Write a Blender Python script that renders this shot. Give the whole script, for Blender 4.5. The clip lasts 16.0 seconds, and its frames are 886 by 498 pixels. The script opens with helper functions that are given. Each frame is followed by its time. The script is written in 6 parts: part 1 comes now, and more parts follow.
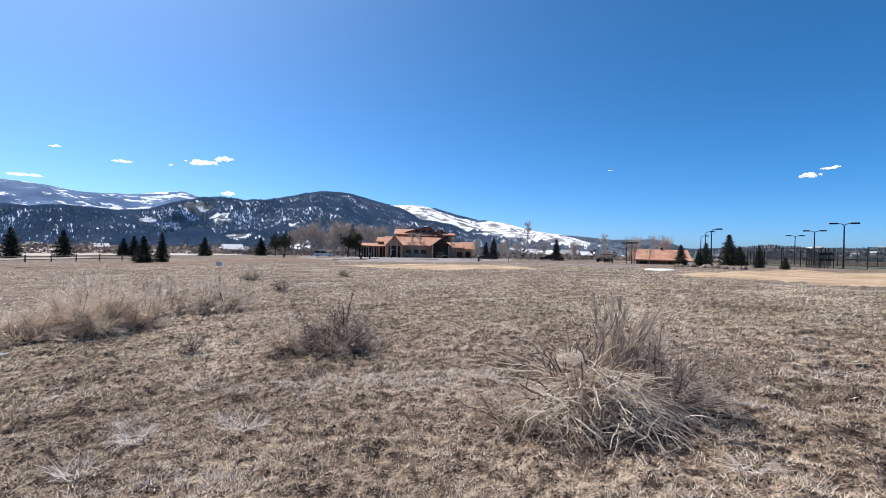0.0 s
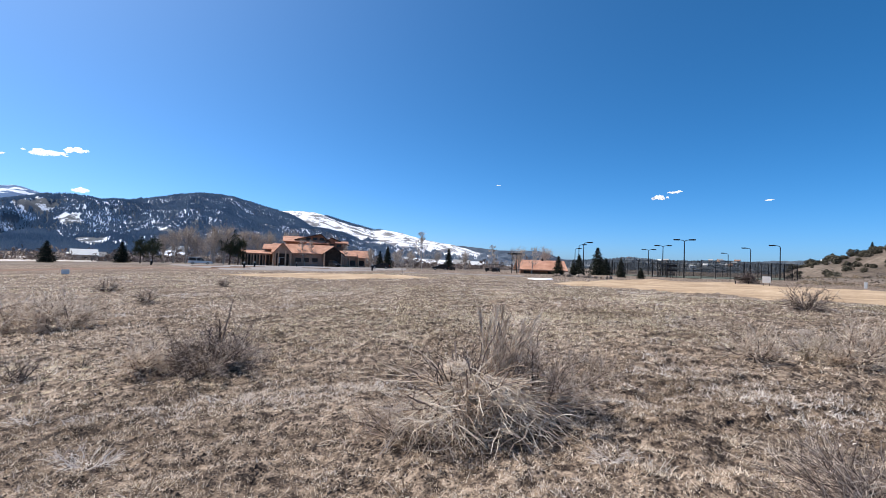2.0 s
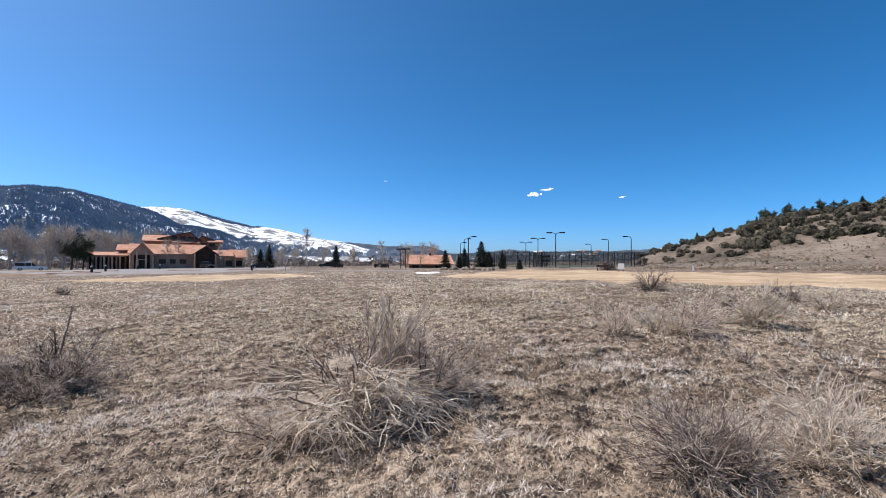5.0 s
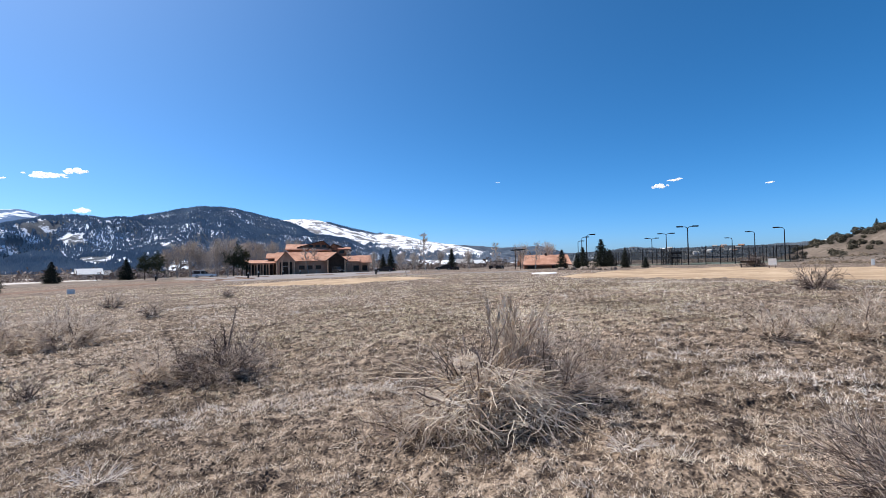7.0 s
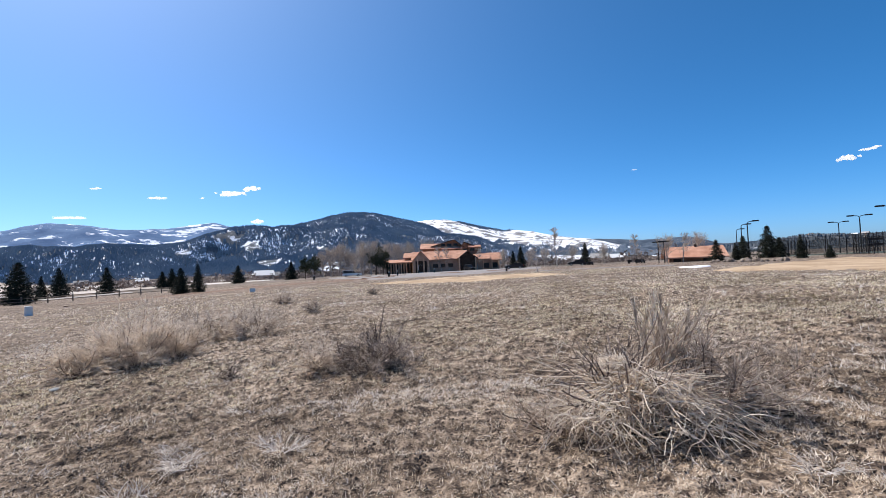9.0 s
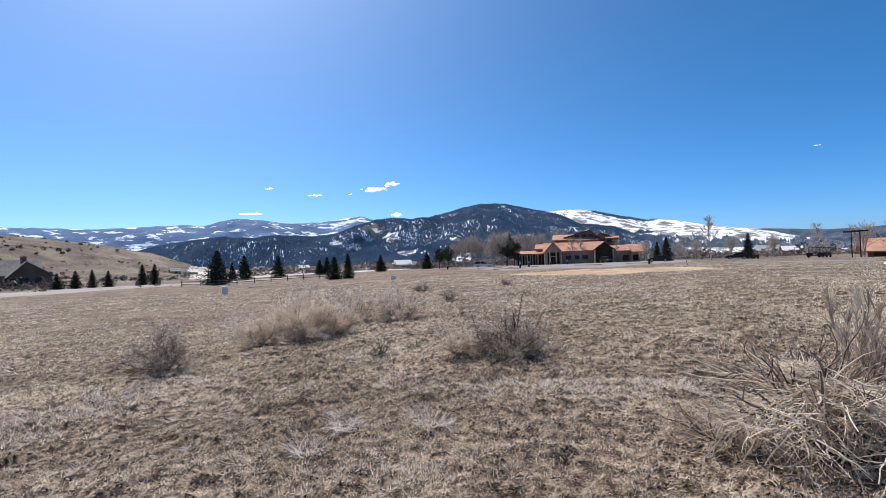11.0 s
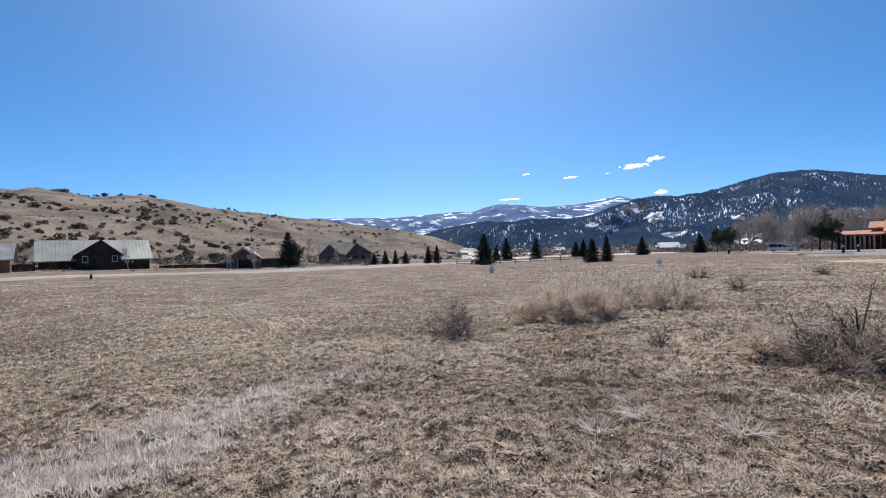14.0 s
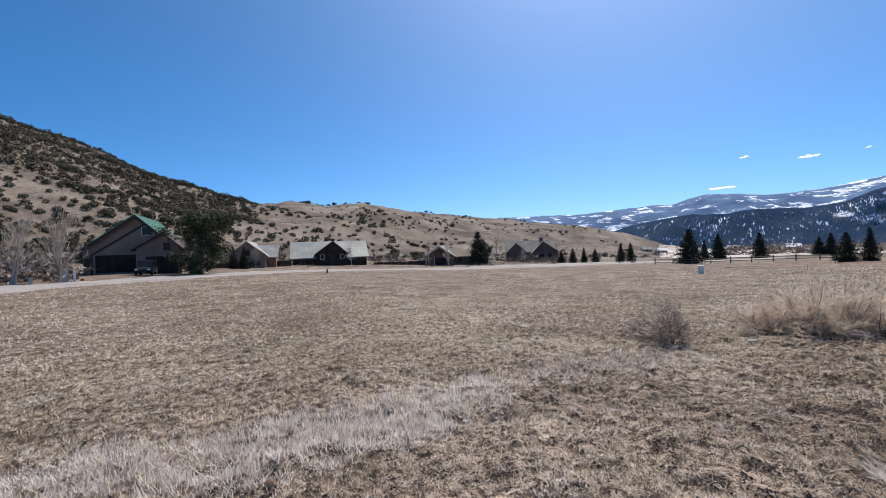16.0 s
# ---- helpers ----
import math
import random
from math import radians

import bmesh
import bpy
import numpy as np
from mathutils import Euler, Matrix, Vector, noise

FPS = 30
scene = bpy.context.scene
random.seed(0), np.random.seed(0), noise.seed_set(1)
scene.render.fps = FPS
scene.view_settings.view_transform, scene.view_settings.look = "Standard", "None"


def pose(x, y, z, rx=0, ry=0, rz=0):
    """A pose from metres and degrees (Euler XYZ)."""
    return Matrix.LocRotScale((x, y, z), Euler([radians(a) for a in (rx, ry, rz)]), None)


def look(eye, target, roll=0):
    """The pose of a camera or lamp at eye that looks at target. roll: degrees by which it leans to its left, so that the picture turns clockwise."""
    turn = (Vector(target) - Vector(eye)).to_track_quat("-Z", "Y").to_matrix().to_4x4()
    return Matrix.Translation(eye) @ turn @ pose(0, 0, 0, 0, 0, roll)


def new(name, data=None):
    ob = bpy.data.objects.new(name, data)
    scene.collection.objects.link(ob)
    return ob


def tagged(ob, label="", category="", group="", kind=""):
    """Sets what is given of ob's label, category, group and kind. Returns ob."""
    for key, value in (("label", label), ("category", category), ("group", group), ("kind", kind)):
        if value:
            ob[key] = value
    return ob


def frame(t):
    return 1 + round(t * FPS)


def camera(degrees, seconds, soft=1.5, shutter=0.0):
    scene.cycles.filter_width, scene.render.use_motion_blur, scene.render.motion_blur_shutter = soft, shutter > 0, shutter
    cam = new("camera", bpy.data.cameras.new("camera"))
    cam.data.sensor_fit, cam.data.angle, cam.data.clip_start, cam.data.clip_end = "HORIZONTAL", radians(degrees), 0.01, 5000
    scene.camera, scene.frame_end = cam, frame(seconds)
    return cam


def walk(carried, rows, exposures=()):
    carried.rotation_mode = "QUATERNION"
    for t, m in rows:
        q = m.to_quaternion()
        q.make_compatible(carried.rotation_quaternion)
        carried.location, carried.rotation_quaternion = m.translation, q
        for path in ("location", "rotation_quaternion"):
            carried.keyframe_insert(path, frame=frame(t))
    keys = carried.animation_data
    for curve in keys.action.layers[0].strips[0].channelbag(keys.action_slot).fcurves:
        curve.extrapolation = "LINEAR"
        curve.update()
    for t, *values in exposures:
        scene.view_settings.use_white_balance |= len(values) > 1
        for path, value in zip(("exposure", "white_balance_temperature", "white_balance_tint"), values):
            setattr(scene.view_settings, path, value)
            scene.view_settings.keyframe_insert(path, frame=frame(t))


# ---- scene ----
EYE = 1.6
cam = camera(89.59, 16.0, soft=0.55)
# seconds, x, y, z from the first eye, yaw, pitch, roll
PATH = [
    (0.0, 0.000, -0.000, 0.000, 0.00, 0.04, -1.49),
    (0.5, 0.009, -0.008, 0.005, -4.67, 0.36, -1.97),
    (1.0, 0.023, 0.004, 0.010, -8.19, 0.81, -2.31),
    (1.5, 0.033, 0.006, 0.017, -11.23, 1.39, -2.27),
    (2.0, 0.037, -0.005, 0.023, -13.54, 1.62, -2.08),
    (2.5, 0.046, -0.039, 0.026, -16.04, 1.77, -1.69),
    (3.0, 0.045, -0.073, 0.030, -19.61, 1.85, -1.31),
    (3.5, 0.067, -0.058, 0.031, -22.67, 1.71, -0.73),
    (3.7, 0.069, -0.052, 0.027, -24.27, 1.69, -0.71),
    (5.8, 0.103, 0.080, -0.047, -27.92, 1.37, -0.39),
    (6.0, 0.105, 0.087, -0.051, -25.53, 1.36, -0.37),
    (6.5, 0.072, 0.095, -0.046, -18.80, 1.54, 0.23),
    (7.0, 0.056, 0.096, -0.049, -13.12, 1.66, 1.03),
    (7.5, 0.026, 0.065, -0.037, -7.52, 1.85, 1.98),
    (8.0, 0.007, 0.065, -0.044, -3.57, 1.94, 2.34),
    (8.5, -0.008, 0.067, -0.041, 0.05, 1.78, 2.42),
    (9.0, -0.022, 0.058, -0.039, 3.43, 1.74, 2.41),
    (9.5, -0.037, 0.031, -0.030, 7.79, 1.82, 2.45),
    (9.7, -0.045, 0.029, -0.033, 9.73, 1.78, 2.40),
    (11.8, -0.193, 0.003, -0.086, 27.15, 0.99, 1.43),
    (12.0, -0.201, 0.002, -0.089, 29.25, 0.95, 1.38),
    (12.5, -0.234, 0.004, -0.098, 33.70, 0.44, 1.48),
    (13.0, -0.285, -0.027, -0.095, 38.65, 0.07, 1.59),
    (13.5, -0.358, -0.096, -0.087, 45.64, -0.11, 1.51),
    (14.0, -0.374, -0.202, -0.075, 52.01, -0.10, 1.56),
    (14.5, -0.428, -0.274, -0.071, 58.29, 0.08, 1.62),
    (15.0, -0.452, -0.355, -0.068, 64.78, 0.26, 1.62),
    (15.5, -0.489, -0.408, -0.075, 70.61, 0.33, 1.51),
    (16.0, -0.477, -0.477, -0.050, 75.49, 0.37, 1.86),
]
walk(cam, [(t, pose(x, y, EYE + z, 90 + pitch, roll, yaw)) for t, x, y, z, yaw, pitch, roll in PATH],
     exposures=[(0.0, 0.42), (9.7, 0.42), (12.0, 0.24), (16.0, 0.22)])

# daylight: a clear spring noon, the sun high and half ahead
SUN_AZ, SUN_EL = 53.0, 54.0
world = bpy.data.worlds.new("sky")
scene.world = world
world.use_nodes = True
wn = world.node_tree
sky = wn.nodes.new("ShaderNodeTexSky")
sky.sky_type, sky.sun_disc = "NISHITA", False
sky.sun_elevation, sky.sun_rotation = radians(SUN_EL), radians(-SUN_AZ)
sky.altitude, sky.air_density, sky.dust_density, sky.ozone_density = 0, 0.5, 1.0, 10.0
deep = wn.nodes.new("ShaderNodeHueSaturation")
deep.inputs["Saturation"].default_value, deep.inputs["Hue"].default_value = 1.17, 0.490
wn.links.new(sky.outputs[0], deep.inputs["Color"])
wn.links.new(deep.outputs[0], wn.nodes["Background"].inputs[0])
wn.nodes["Background"].inputs[1].default_value = 0.145
sun = new("sun", bpy.data.lights.new("sun", "SUN"))
sun.data.energy, sun.data.angle, sun.data.color = 4.5, radians(0.5), (1.0, 0.92, 0.825)
sun.matrix_world = look((-math.sin(radians(SUN_AZ)) * 50, math.cos(radians(SUN_AZ)) * 50, 50 * math.tan(radians(SUN_EL))), (0, 0, 0))
scene.view_settings.exposure = 0.42


# ---- materials ----
def material(name, colours, scale=1.0, rough=0.9, bump=0.0, fine=8.0, metal=0.0, stretch=(1, 1, 1), contrast=1.0, per_object=0.0, island=0.0, translucent=0.0):
    """A surface of two or three colours mixed by a coarse and a fine noise, with grain."""
    m = bpy.data.materials.new(name)
    m.use_nodes = True
    n, l = m.node_tree.nodes, m.node_tree.links
    b = n["Principled BSDF"]
    b.inputs["Roughness"].default_value, b.inputs["Metallic"].default_value = rough, metal
    b.inputs["Specular IOR Level"].default_value = 0.25
    co = n.new("ShaderNodeTexCoord")
    mp = n.new("ShaderNodeMapping")
    mp.inputs["Scale"].default_value = stretch
    l.new(co.outputs["Object"], mp.inputs[0])
    big, small = n.new("ShaderNodeTexNoise"), n.new("ShaderNodeTexNoise")
    for t, s, d in ((big, scale, 5), (small, scale * fine, 4)):
        l.new(mp.outputs[0], t.inputs["Vector"])
        t.inputs["Scale"].default_value, t.inputs["Detail"].default_value = s, d
    add = n.new("ShaderNodeMath")
    add.operation = "MULTIPLY_ADD"
    l.new(small.outputs[0], add.inputs[0])
    add.inputs[1].default_value = 0.6
    half = n.new("ShaderNodeMath")
    half.operation = "MULTIPLY_ADD"
    l.new(big.outputs[0], half.inputs[0])
    half.inputs[1].default_value, half.inputs[2].default_value = 1.0, -0.3
    l.new(half.outputs[0], add.inputs[2])
    last = add.outputs[0]
    for amount, kind in ((per_object, "ShaderNodeObjectInfo"), (island, "ShaderNodeNewGeometry")):
        if amount:
            info = n.new(kind)
            extra = n.new("ShaderNodeMath")
            extra.operation = "MULTIPLY_ADD"
            l.new(info.outputs["Random" if kind == "ShaderNodeObjectInfo" else "Random Per Island"], extra.inputs[0])
            extra.inputs[1].default_value = amount
            l.new(last, extra.inputs[2])
            shift = n.new("ShaderNodeMath")
            shift.operation = "SUBTRACT"
            l.new(extra.outputs[0], shift.inputs[0])
            shift.inputs[1].default_value = amount / 2
            last = shift.outputs[0]
    ramp = n.new("ShaderNodeValToRGB")
    e = ramp.color_ramp.elements
    span = 0.22 / contrast
    places = [0.5 - span + 2 * span * i / (len(colours) - 1) for i in range(len(colours))]
    while len(e) < len(colours):
        e.new(0.5)
    for p, c, i in zip(places, colours, range(9)):
        e[i].position, e[i].color = p, (*c, 1)
    l.new(last, ramp.inputs[0])
    l.new(ramp.outputs[0], b.inputs["Base Color"])
    if bump:
        bp = n.new("ShaderNodeBump")
        bp.inputs["Strength"].default_value, bp.inputs["Distance"].default_value = 0.9, bump
        l.new(last, bp.inputs["Height"])
        l.new(bp.outputs[0], b.inputs["Normal"])
    if translucent:
        tr, mix = n.new("ShaderNodeBsdfTranslucent"), n.new("ShaderNodeMixShader")
        l.new(ramp.outputs[0], tr.inputs[0])
        mix.inputs[0].default_value = translucent
        l.new(b.outputs[0], mix.inputs[1])
        l.new(tr.outputs[0], mix.inputs[2])
        l.new(mix.outputs[0], n["Material Output"].inputs[0])
    return m


def slope_material(name, bare, cover, scale, amount, fine=6.0, stretch=(1, 1, 1), detail=6):
    """Bare mountain ground with patches of snow."""
    m = material(name, bare, scale * 1.7, 0.95, 0.0, 5.0, stretch=stretch)
    n, l = m.node_tree.nodes, m.node_tree.links
    b, ramp = n["Principled BSDF"], n["Color Ramp"]
    t = n.new("ShaderNodeTexNoise")
    co = n["Mapping"]
    l.new(co.outputs[0], t.inputs["Vector"])
    t.inputs["Scale"].default_value, t.inputs["Detail"].default_value, t.inputs["Roughness"].default_value = scale, detail, 0.68
    edge = n.new("ShaderNodeMapRange")
    edge.inputs["From Min"].default_value, edge.inputs["From Max"].default_value = amount - 0.02, amount + 0.02
    l.new(t.outputs[0], edge.inputs[0])
    mix = n.new("ShaderNodeMix")
    mix.data_type = "RGBA"
    l.new(edge.outputs[0], mix.inputs[0])
    l.new(ramp.outputs[0], mix.inputs[6])
    mix.inputs[7].default_value = (*cover, 1)
    l.new(mix.outputs[2], b.inputs["Base Color"])
    return m


SOIL = material("dry_turf", [(0.038, 0.027, 0.021), (0.132, 0.099, 0.076), (0.285, 0.222, 0.167), (0.43, 0.345, 0.268)], 9.0, 0.95, 0.08, 5.0, contrast=1.3)
DUFF = material("dark_duff", [(0.022, 0.016, 0.014), (0.075, 0.055, 0.045), (0.17, 0.13, 0.105)], 9.0, 0.95, 0.03, 5.0, island=0.5)
STRAW = material("straw_blades", [(0.17, 0.125, 0.09), (0.70, 0.575, 0.435), (0.99, 0.89, 0.77)], 0.3, 0.8, 0, 9.0, island=0.85, translucent=0.40, contrast=1.1)
PALE = material("pale_blades", [(0.38, 0.31, 0.262), (0.81, 0.73, 0.645), (0.96, 0.91, 0.86)], 0.5, 0.8, 0, 9.0, island=0.6, translucent=0.4)
TWIG = material("grey_twig", [(0.23, 0.175, 0.14), (0.50, 0.41, 0.335), (0.74, 0.645, 0.55)], 3.0, 0.85, 0, 9.0, island=0.5, translucent=0.35)
TWIG_DARK = material("dark_twig", [(0.052, 0.037, 0.032), (0.145, 0.109, 0.095), (0.27, 0.218, 0.192)], 3.0, 0.85, 0, 9.0, island=0.4)
TWIG_TAN = material("tan_twig", [(0.48, 0.39, 0.31), (0.74, 0.635, 0.525), (0.90, 0.815, 0.715)], 3.0, 0.85, 0, 9.0, island=0.5, translucent=0.55)
TWIG_STRAW = material("straw_twig", [(0.44, 0.36, 0.285), (0.70, 0.605, 0.505), (0.88, 0.80, 0.70)], 3.0, 0.85, 0, 9.0, island=0.6, translucent=0.45)
TWIG_PALE = material("bleached_twig", [(0.44, 0.35, 0.27), (0.72, 0.61, 0.50), (0.90, 0.81, 0.70)], 3.0, 0.8, 0, 9.0, island=0.6, translucent=0.45)
TWIG_OLIVE = material("olive_twig", [(0.34, 0.28, 0.19), (0.55, 0.47, 0.34), (0.72, 0.64, 0.50)], 3.0, 0.85, 0, 9.0, island=0.5, translucent=0.4)
FAIRWAY = material("dormant_fairway", [(0.34, 0.245, 0.155), (0.45, 0.335, 0.22), (0.54, 0.415, 0.285)], 0.35, 0.95, 0.03, 14.0, contrast=1.3)
ASPHALT = material("worn_asphalt", [(0.19, 0.172, 0.163), (0.245, 0.224, 0.213), (0.305, 0.28, 0.266)], 0.2, 0.9, 0.01, 20.0)
ROADSTONE = material("pale_road", [(0.25, 0.225, 0.21), (0.31, 0.28, 0.26), (0.37, 0.34, 0.315)], 0.2, 0.9, 0.01, 20.0)
SNOW = material("old_snow", [(0.75, 0.76, 0.79), (0.86, 0.87, 0.90)], 0.6, 0.7, 0.02, 6.0)
NEEDLE = material("spruce_needles", [(0.009, 0.012, 0.008), (0.02, 0.026, 0.016), (0.04, 0.047, 0.03)], 1.5, 0.8, 0, 6.0, island=0.4, per_object=0.15)
PINE = material("pine_needles", [(0.032, 0.040, 0.02), (0.065, 0.074, 0.038), (0.11, 0.115, 0.066)], 1.5, 0.8, 0, 6.0, island=0.5, per_object=0.15)
JUNIPER = material("juniper_foliage", [(0.038, 0.037, 0.026), (0.078, 0.072, 0.05), (0.14, 0.124, 0.09)], 0.05, 0.9, 0, 20.0, island=0.5, translucent=0.2)
BARK = material("bark", [(0.07, 0.052, 0.04), (0.15, 0.115, 0.09)], 6.0, 0.9, 0.01, 5.0)
ASPEN = material("aspen_bark", [(0.24, 0.20, 0.17), (0.42, 0.37, 0.32), (0.60, 0.55, 0.49)], 5.0, 0.8, 0.004, 5.0, island=0.3)
ROOF_TILE = material("terracotta_roof", [(0.34, 0.165, 0.105), (0.46, 0.245, 0.165), (0.57, 0.335, 0.24)], 0.6, 0.8, 0.02, 10.0)
STUCCO = material("tan_stucco", [(0.38, 0.24, 0.17), (0.47, 0.305, 0.225), (0.55, 0.37, 0.28)], 0.5, 0.9, 0.005, 12.0)
LOG = material("stained_log", [(0.18, 0.095, 0.06), (0.28, 0.16, 0.105), (0.37, 0.225, 0.15)], 0.8, 0.75, 0.01, 10.0)
# dark timber, also used for flat panels that stand in for porch shade
LOG_DARK_AND_SHADE = material("dark_log_and_shade", [(0.022, 0.015, 0.012), (0.045, 0.03, 0.022), (0.07, 0.048, 0.036)], 0.8, 0.8, 0.01, 10.0)
SIDING = material("grey_tan_siding", [(0.215, 0.158, 0.128), (0.27, 0.202, 0.165), (0.32, 0.245, 0.20)], 0.4, 0.85, 0.005, 14.0)
# darker copy of the siding: shade on two backlit houses put into the colour
SHADED_SIDING = material("shaded_siding", [(0.115, 0.082, 0.064), (0.155, 0.112, 0.089), (0.195, 0.145, 0.118)], 0.4, 0.85, 0.005, 14.0)
OLIVE_STRAW = material("olive_straw_blades", [(0.17, 0.135, 0.078), (0.64, 0.545, 0.365), (0.93, 0.85, 0.645)], 0.3, 0.8, 0, 9.0, island=0.8, translucent=0.36, contrast=1.1)
TRIM = material("dark_brown_trim", [(0.05, 0.032, 0.025), (0.08, 0.05, 0.04)], 2.0, 0.7, 0, 6.0)
GREEN_ROOF = material("green_metal_roof", [(0.03, 0.125, 0.09), (0.05, 0.19, 0.135)], 0.5, 0.45, 0, 6.0, metal=0.2)
GREY_ROOF = material("grey_metal_roof", [(0.20, 0.215, 0.20), (0.27, 0.285, 0.265), (0.34, 0.35, 0.33)], 0.3, 0.5, 0, 10.0, metal=0.2)
SHINGLE = material("weathered_shingle", [(0.27, 0.26, 0.25), (0.36, 0.35, 0.335), (0.45, 0.435, 0.42)], 0.5, 0.85, 0.01, 12.0)
STONE = material("rough_stone", [(0.12, 0.098, 0.08), (0.22, 0.18, 0.148), (0.32, 0.27, 0.225)], 1.5, 0.9, 0.03, 5.0, per_object=0.3)
WHITE = material("white_paint", [(0.72, 0.72, 0.70), (0.82, 0.82, 0.80)], 1.0, 0.6, 0, 5.0)
CONCRETE = material("concrete", [(0.38, 0.37, 0.35), (0.52, 0.51, 0.48)], 1.5, 0.9, 0.005, 9.0)
PALE_LOG = material("peeled_log", [(0.42, 0.26, 0.17), (0.55, 0.36, 0.245), (0.66, 0.46, 0.33)], 0.8, 0.75, 0.01, 10.0)
BLACK_STEEL = material("black_steel", [(0.012, 0.012, 0.013), (0.022, 0.022, 0.024)], 4.0, 0.5, 0, 5.0)
WOOD = material("grey_wood", [(0.11, 0.085, 0.065), (0.19, 0.15, 0.12), (0.27, 0.22, 0.18)], 3.0, 0.85, 0.005, 6.0)
REDDISH = material("red_brown_earth", [(0.13, 0.08, 0.055), (0.20, 0.125, 0.088), (0.27, 0.185, 0.135)], 2.0, 0.95, 0.02, 9.0)
GLASS = material("window_glass", [(0.02, 0.024, 0.028), (0.035, 0.04, 0.045)], 1.0, 0.08, 0, 4.0)
SILVER = material("silver_car_paint", [(0.50, 0.54, 0.58), (0.56, 0.60, 0.64)], 1.0, 0.3, 0, 5.0, metal=0.3)
DARK_CAR = material("dark_car_paint", [(0.018, 0.017, 0.018), (0.03, 0.029, 0.03)], 1.0, 0.4, 0, 5.0)
RUBBER = material("tyre_rubber", [(0.012, 0.012, 0.012), (0.025, 0.025, 0.025)], 4.0, 0.8, 0, 5.0)
RIM = material("alloy_rim", [(0.4, 0.4, 0.42), (0.5, 0.5, 0.52)], 4.0, 0.35, 0, 5.0, metal=0.9)
LAMP_GLASS = material("headlight", [(0.6, 0.62, 0.65), (0.7, 0.72, 0.75)], 4.0, 0.2, 0, 5.0)
RED = material("red_plastic", [(0.45, 0.05, 0.03), (0.55, 0.08, 0.05)], 4.0, 0.5, 0, 5.0)
WILLOW = material("willow_brush", [(0.16, 0.12, 0.10), (0.25, 0.20, 0.17), (0.34, 0.285, 0.25)], 0.05, 0.9, 0, 20.0, island=0.5)
SAGE = material("hillside_turf", [(0.085, 0.068, 0.053), (0.162, 0.130, 0.102), (0.245, 0.20, 0.158)], 0.045, 0.95, 0.5, 18.0, contrast=1.35)
SAGEBRUSH = material("low_sagebrush", [(0.085, 0.068, 0.052), (0.135, 0.108, 0.084), (0.20, 0.162, 0.128)], 0.05, 0.95, 0, 20.0, island=0.6, translucent=0.3)
# far woods and their floor: air haze put into the colours, paler and bluer
FOREST_HAZED = material("hazed_far_conifers", [(0.195, 0.235, 0.285), (0.25, 0.29, 0.335), (0.315, 0.345, 0.375)], 0.01, 0.9, 0, 30.0, island=0.4)
FOREST_DARK_HAZED = material("hazed_far_pines", [(0.075, 0.095, 0.12), (0.10, 0.125, 0.15), (0.135, 0.158, 0.18)], 0.01, 0.9, 0, 30.0, island=0.4)
FOREST_GROUND_HAZED = slope_material("hazed_forest_floor_with_snow", [(0.06, 0.075, 0.095), (0.085, 0.10, 0.12), (0.12, 0.13, 0.14)], (0.74, 0.79, 0.87), 0.024, 0.50)
# the plateau's blue is distance haze, put into the rock colour
FAR_ROCK_HAZED = slope_material("hazed_mountain_with_snow", [(0.05, 0.115, 0.24), (0.07, 0.145, 0.28), (0.095, 0.17, 0.30)], (0.74, 0.80, 0.90), 0.006, 0.56, stretch=(1, 1, 3.5))
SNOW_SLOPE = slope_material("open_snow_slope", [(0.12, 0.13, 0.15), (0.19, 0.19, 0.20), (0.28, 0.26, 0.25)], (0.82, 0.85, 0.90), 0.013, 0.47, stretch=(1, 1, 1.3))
# both wooded hills: blue haze mixed into the base colours
HAZED_HILL = slope_material("hazed_wooded_hill", [(0.04, 0.06, 0.09), (0.06, 0.085, 0.12), (0.09, 0.115, 0.15)], (0.6, 0.66, 0.76), 0.005, 0.66)
DARK_HILL_HAZED = slope_material("hazed_dark_hill", [(0.075, 0.09, 0.11), (0.105, 0.12, 0.135), (0.145, 0.15, 0.155)], (0.34, 0.33, 0.32), 0.02, 0.60)
DRY_BRUSH = material("dry_brush", [(0.26, 0.20, 0.14), (0.42, 0.34, 0.25), (0.56, 0.47, 0.36)], 0.05, 0.9, 0, 20.0, island=0.5, translucent=0.45)
PALE_TWIG = material("pale_twig", [(0.40, 0.33, 0.265), (0.58, 0.495, 0.41), (0.72, 0.635, 0.54)], 0.5, 0.9, 0, 6.0, island=0.3)
GLOWING_CLOUD = material("cloud", [(0.88, 0.89, 0.91), (0.95, 0.95, 0.96)], 0.01, 1.0, 0, 5.0, translucent=0.5)
# emission puts a sunlit white into the clouds, though they give no light
GLOWING_CLOUD.node_tree.nodes["Principled BSDF"].inputs["Emission Color"].default_value = (0.93, 0.95, 1.0, 1)
GLOWING_CLOUD.node_tree.nodes["Principled BSDF"].inputs["Emission Strength"].default_value = 0.9
GLOWING_CLOUD.node_tree.nodes["Principled BSDF"].inputs["Alpha"].default_value = 0.2
WOOD_ROOF = material("weathered_board_roof", [(0.15, 0.14, 0.13), (0.20, 0.19, 0.178), (0.26, 0.245, 0.23)], 0.5, 0.85, 0.01, 10.0)


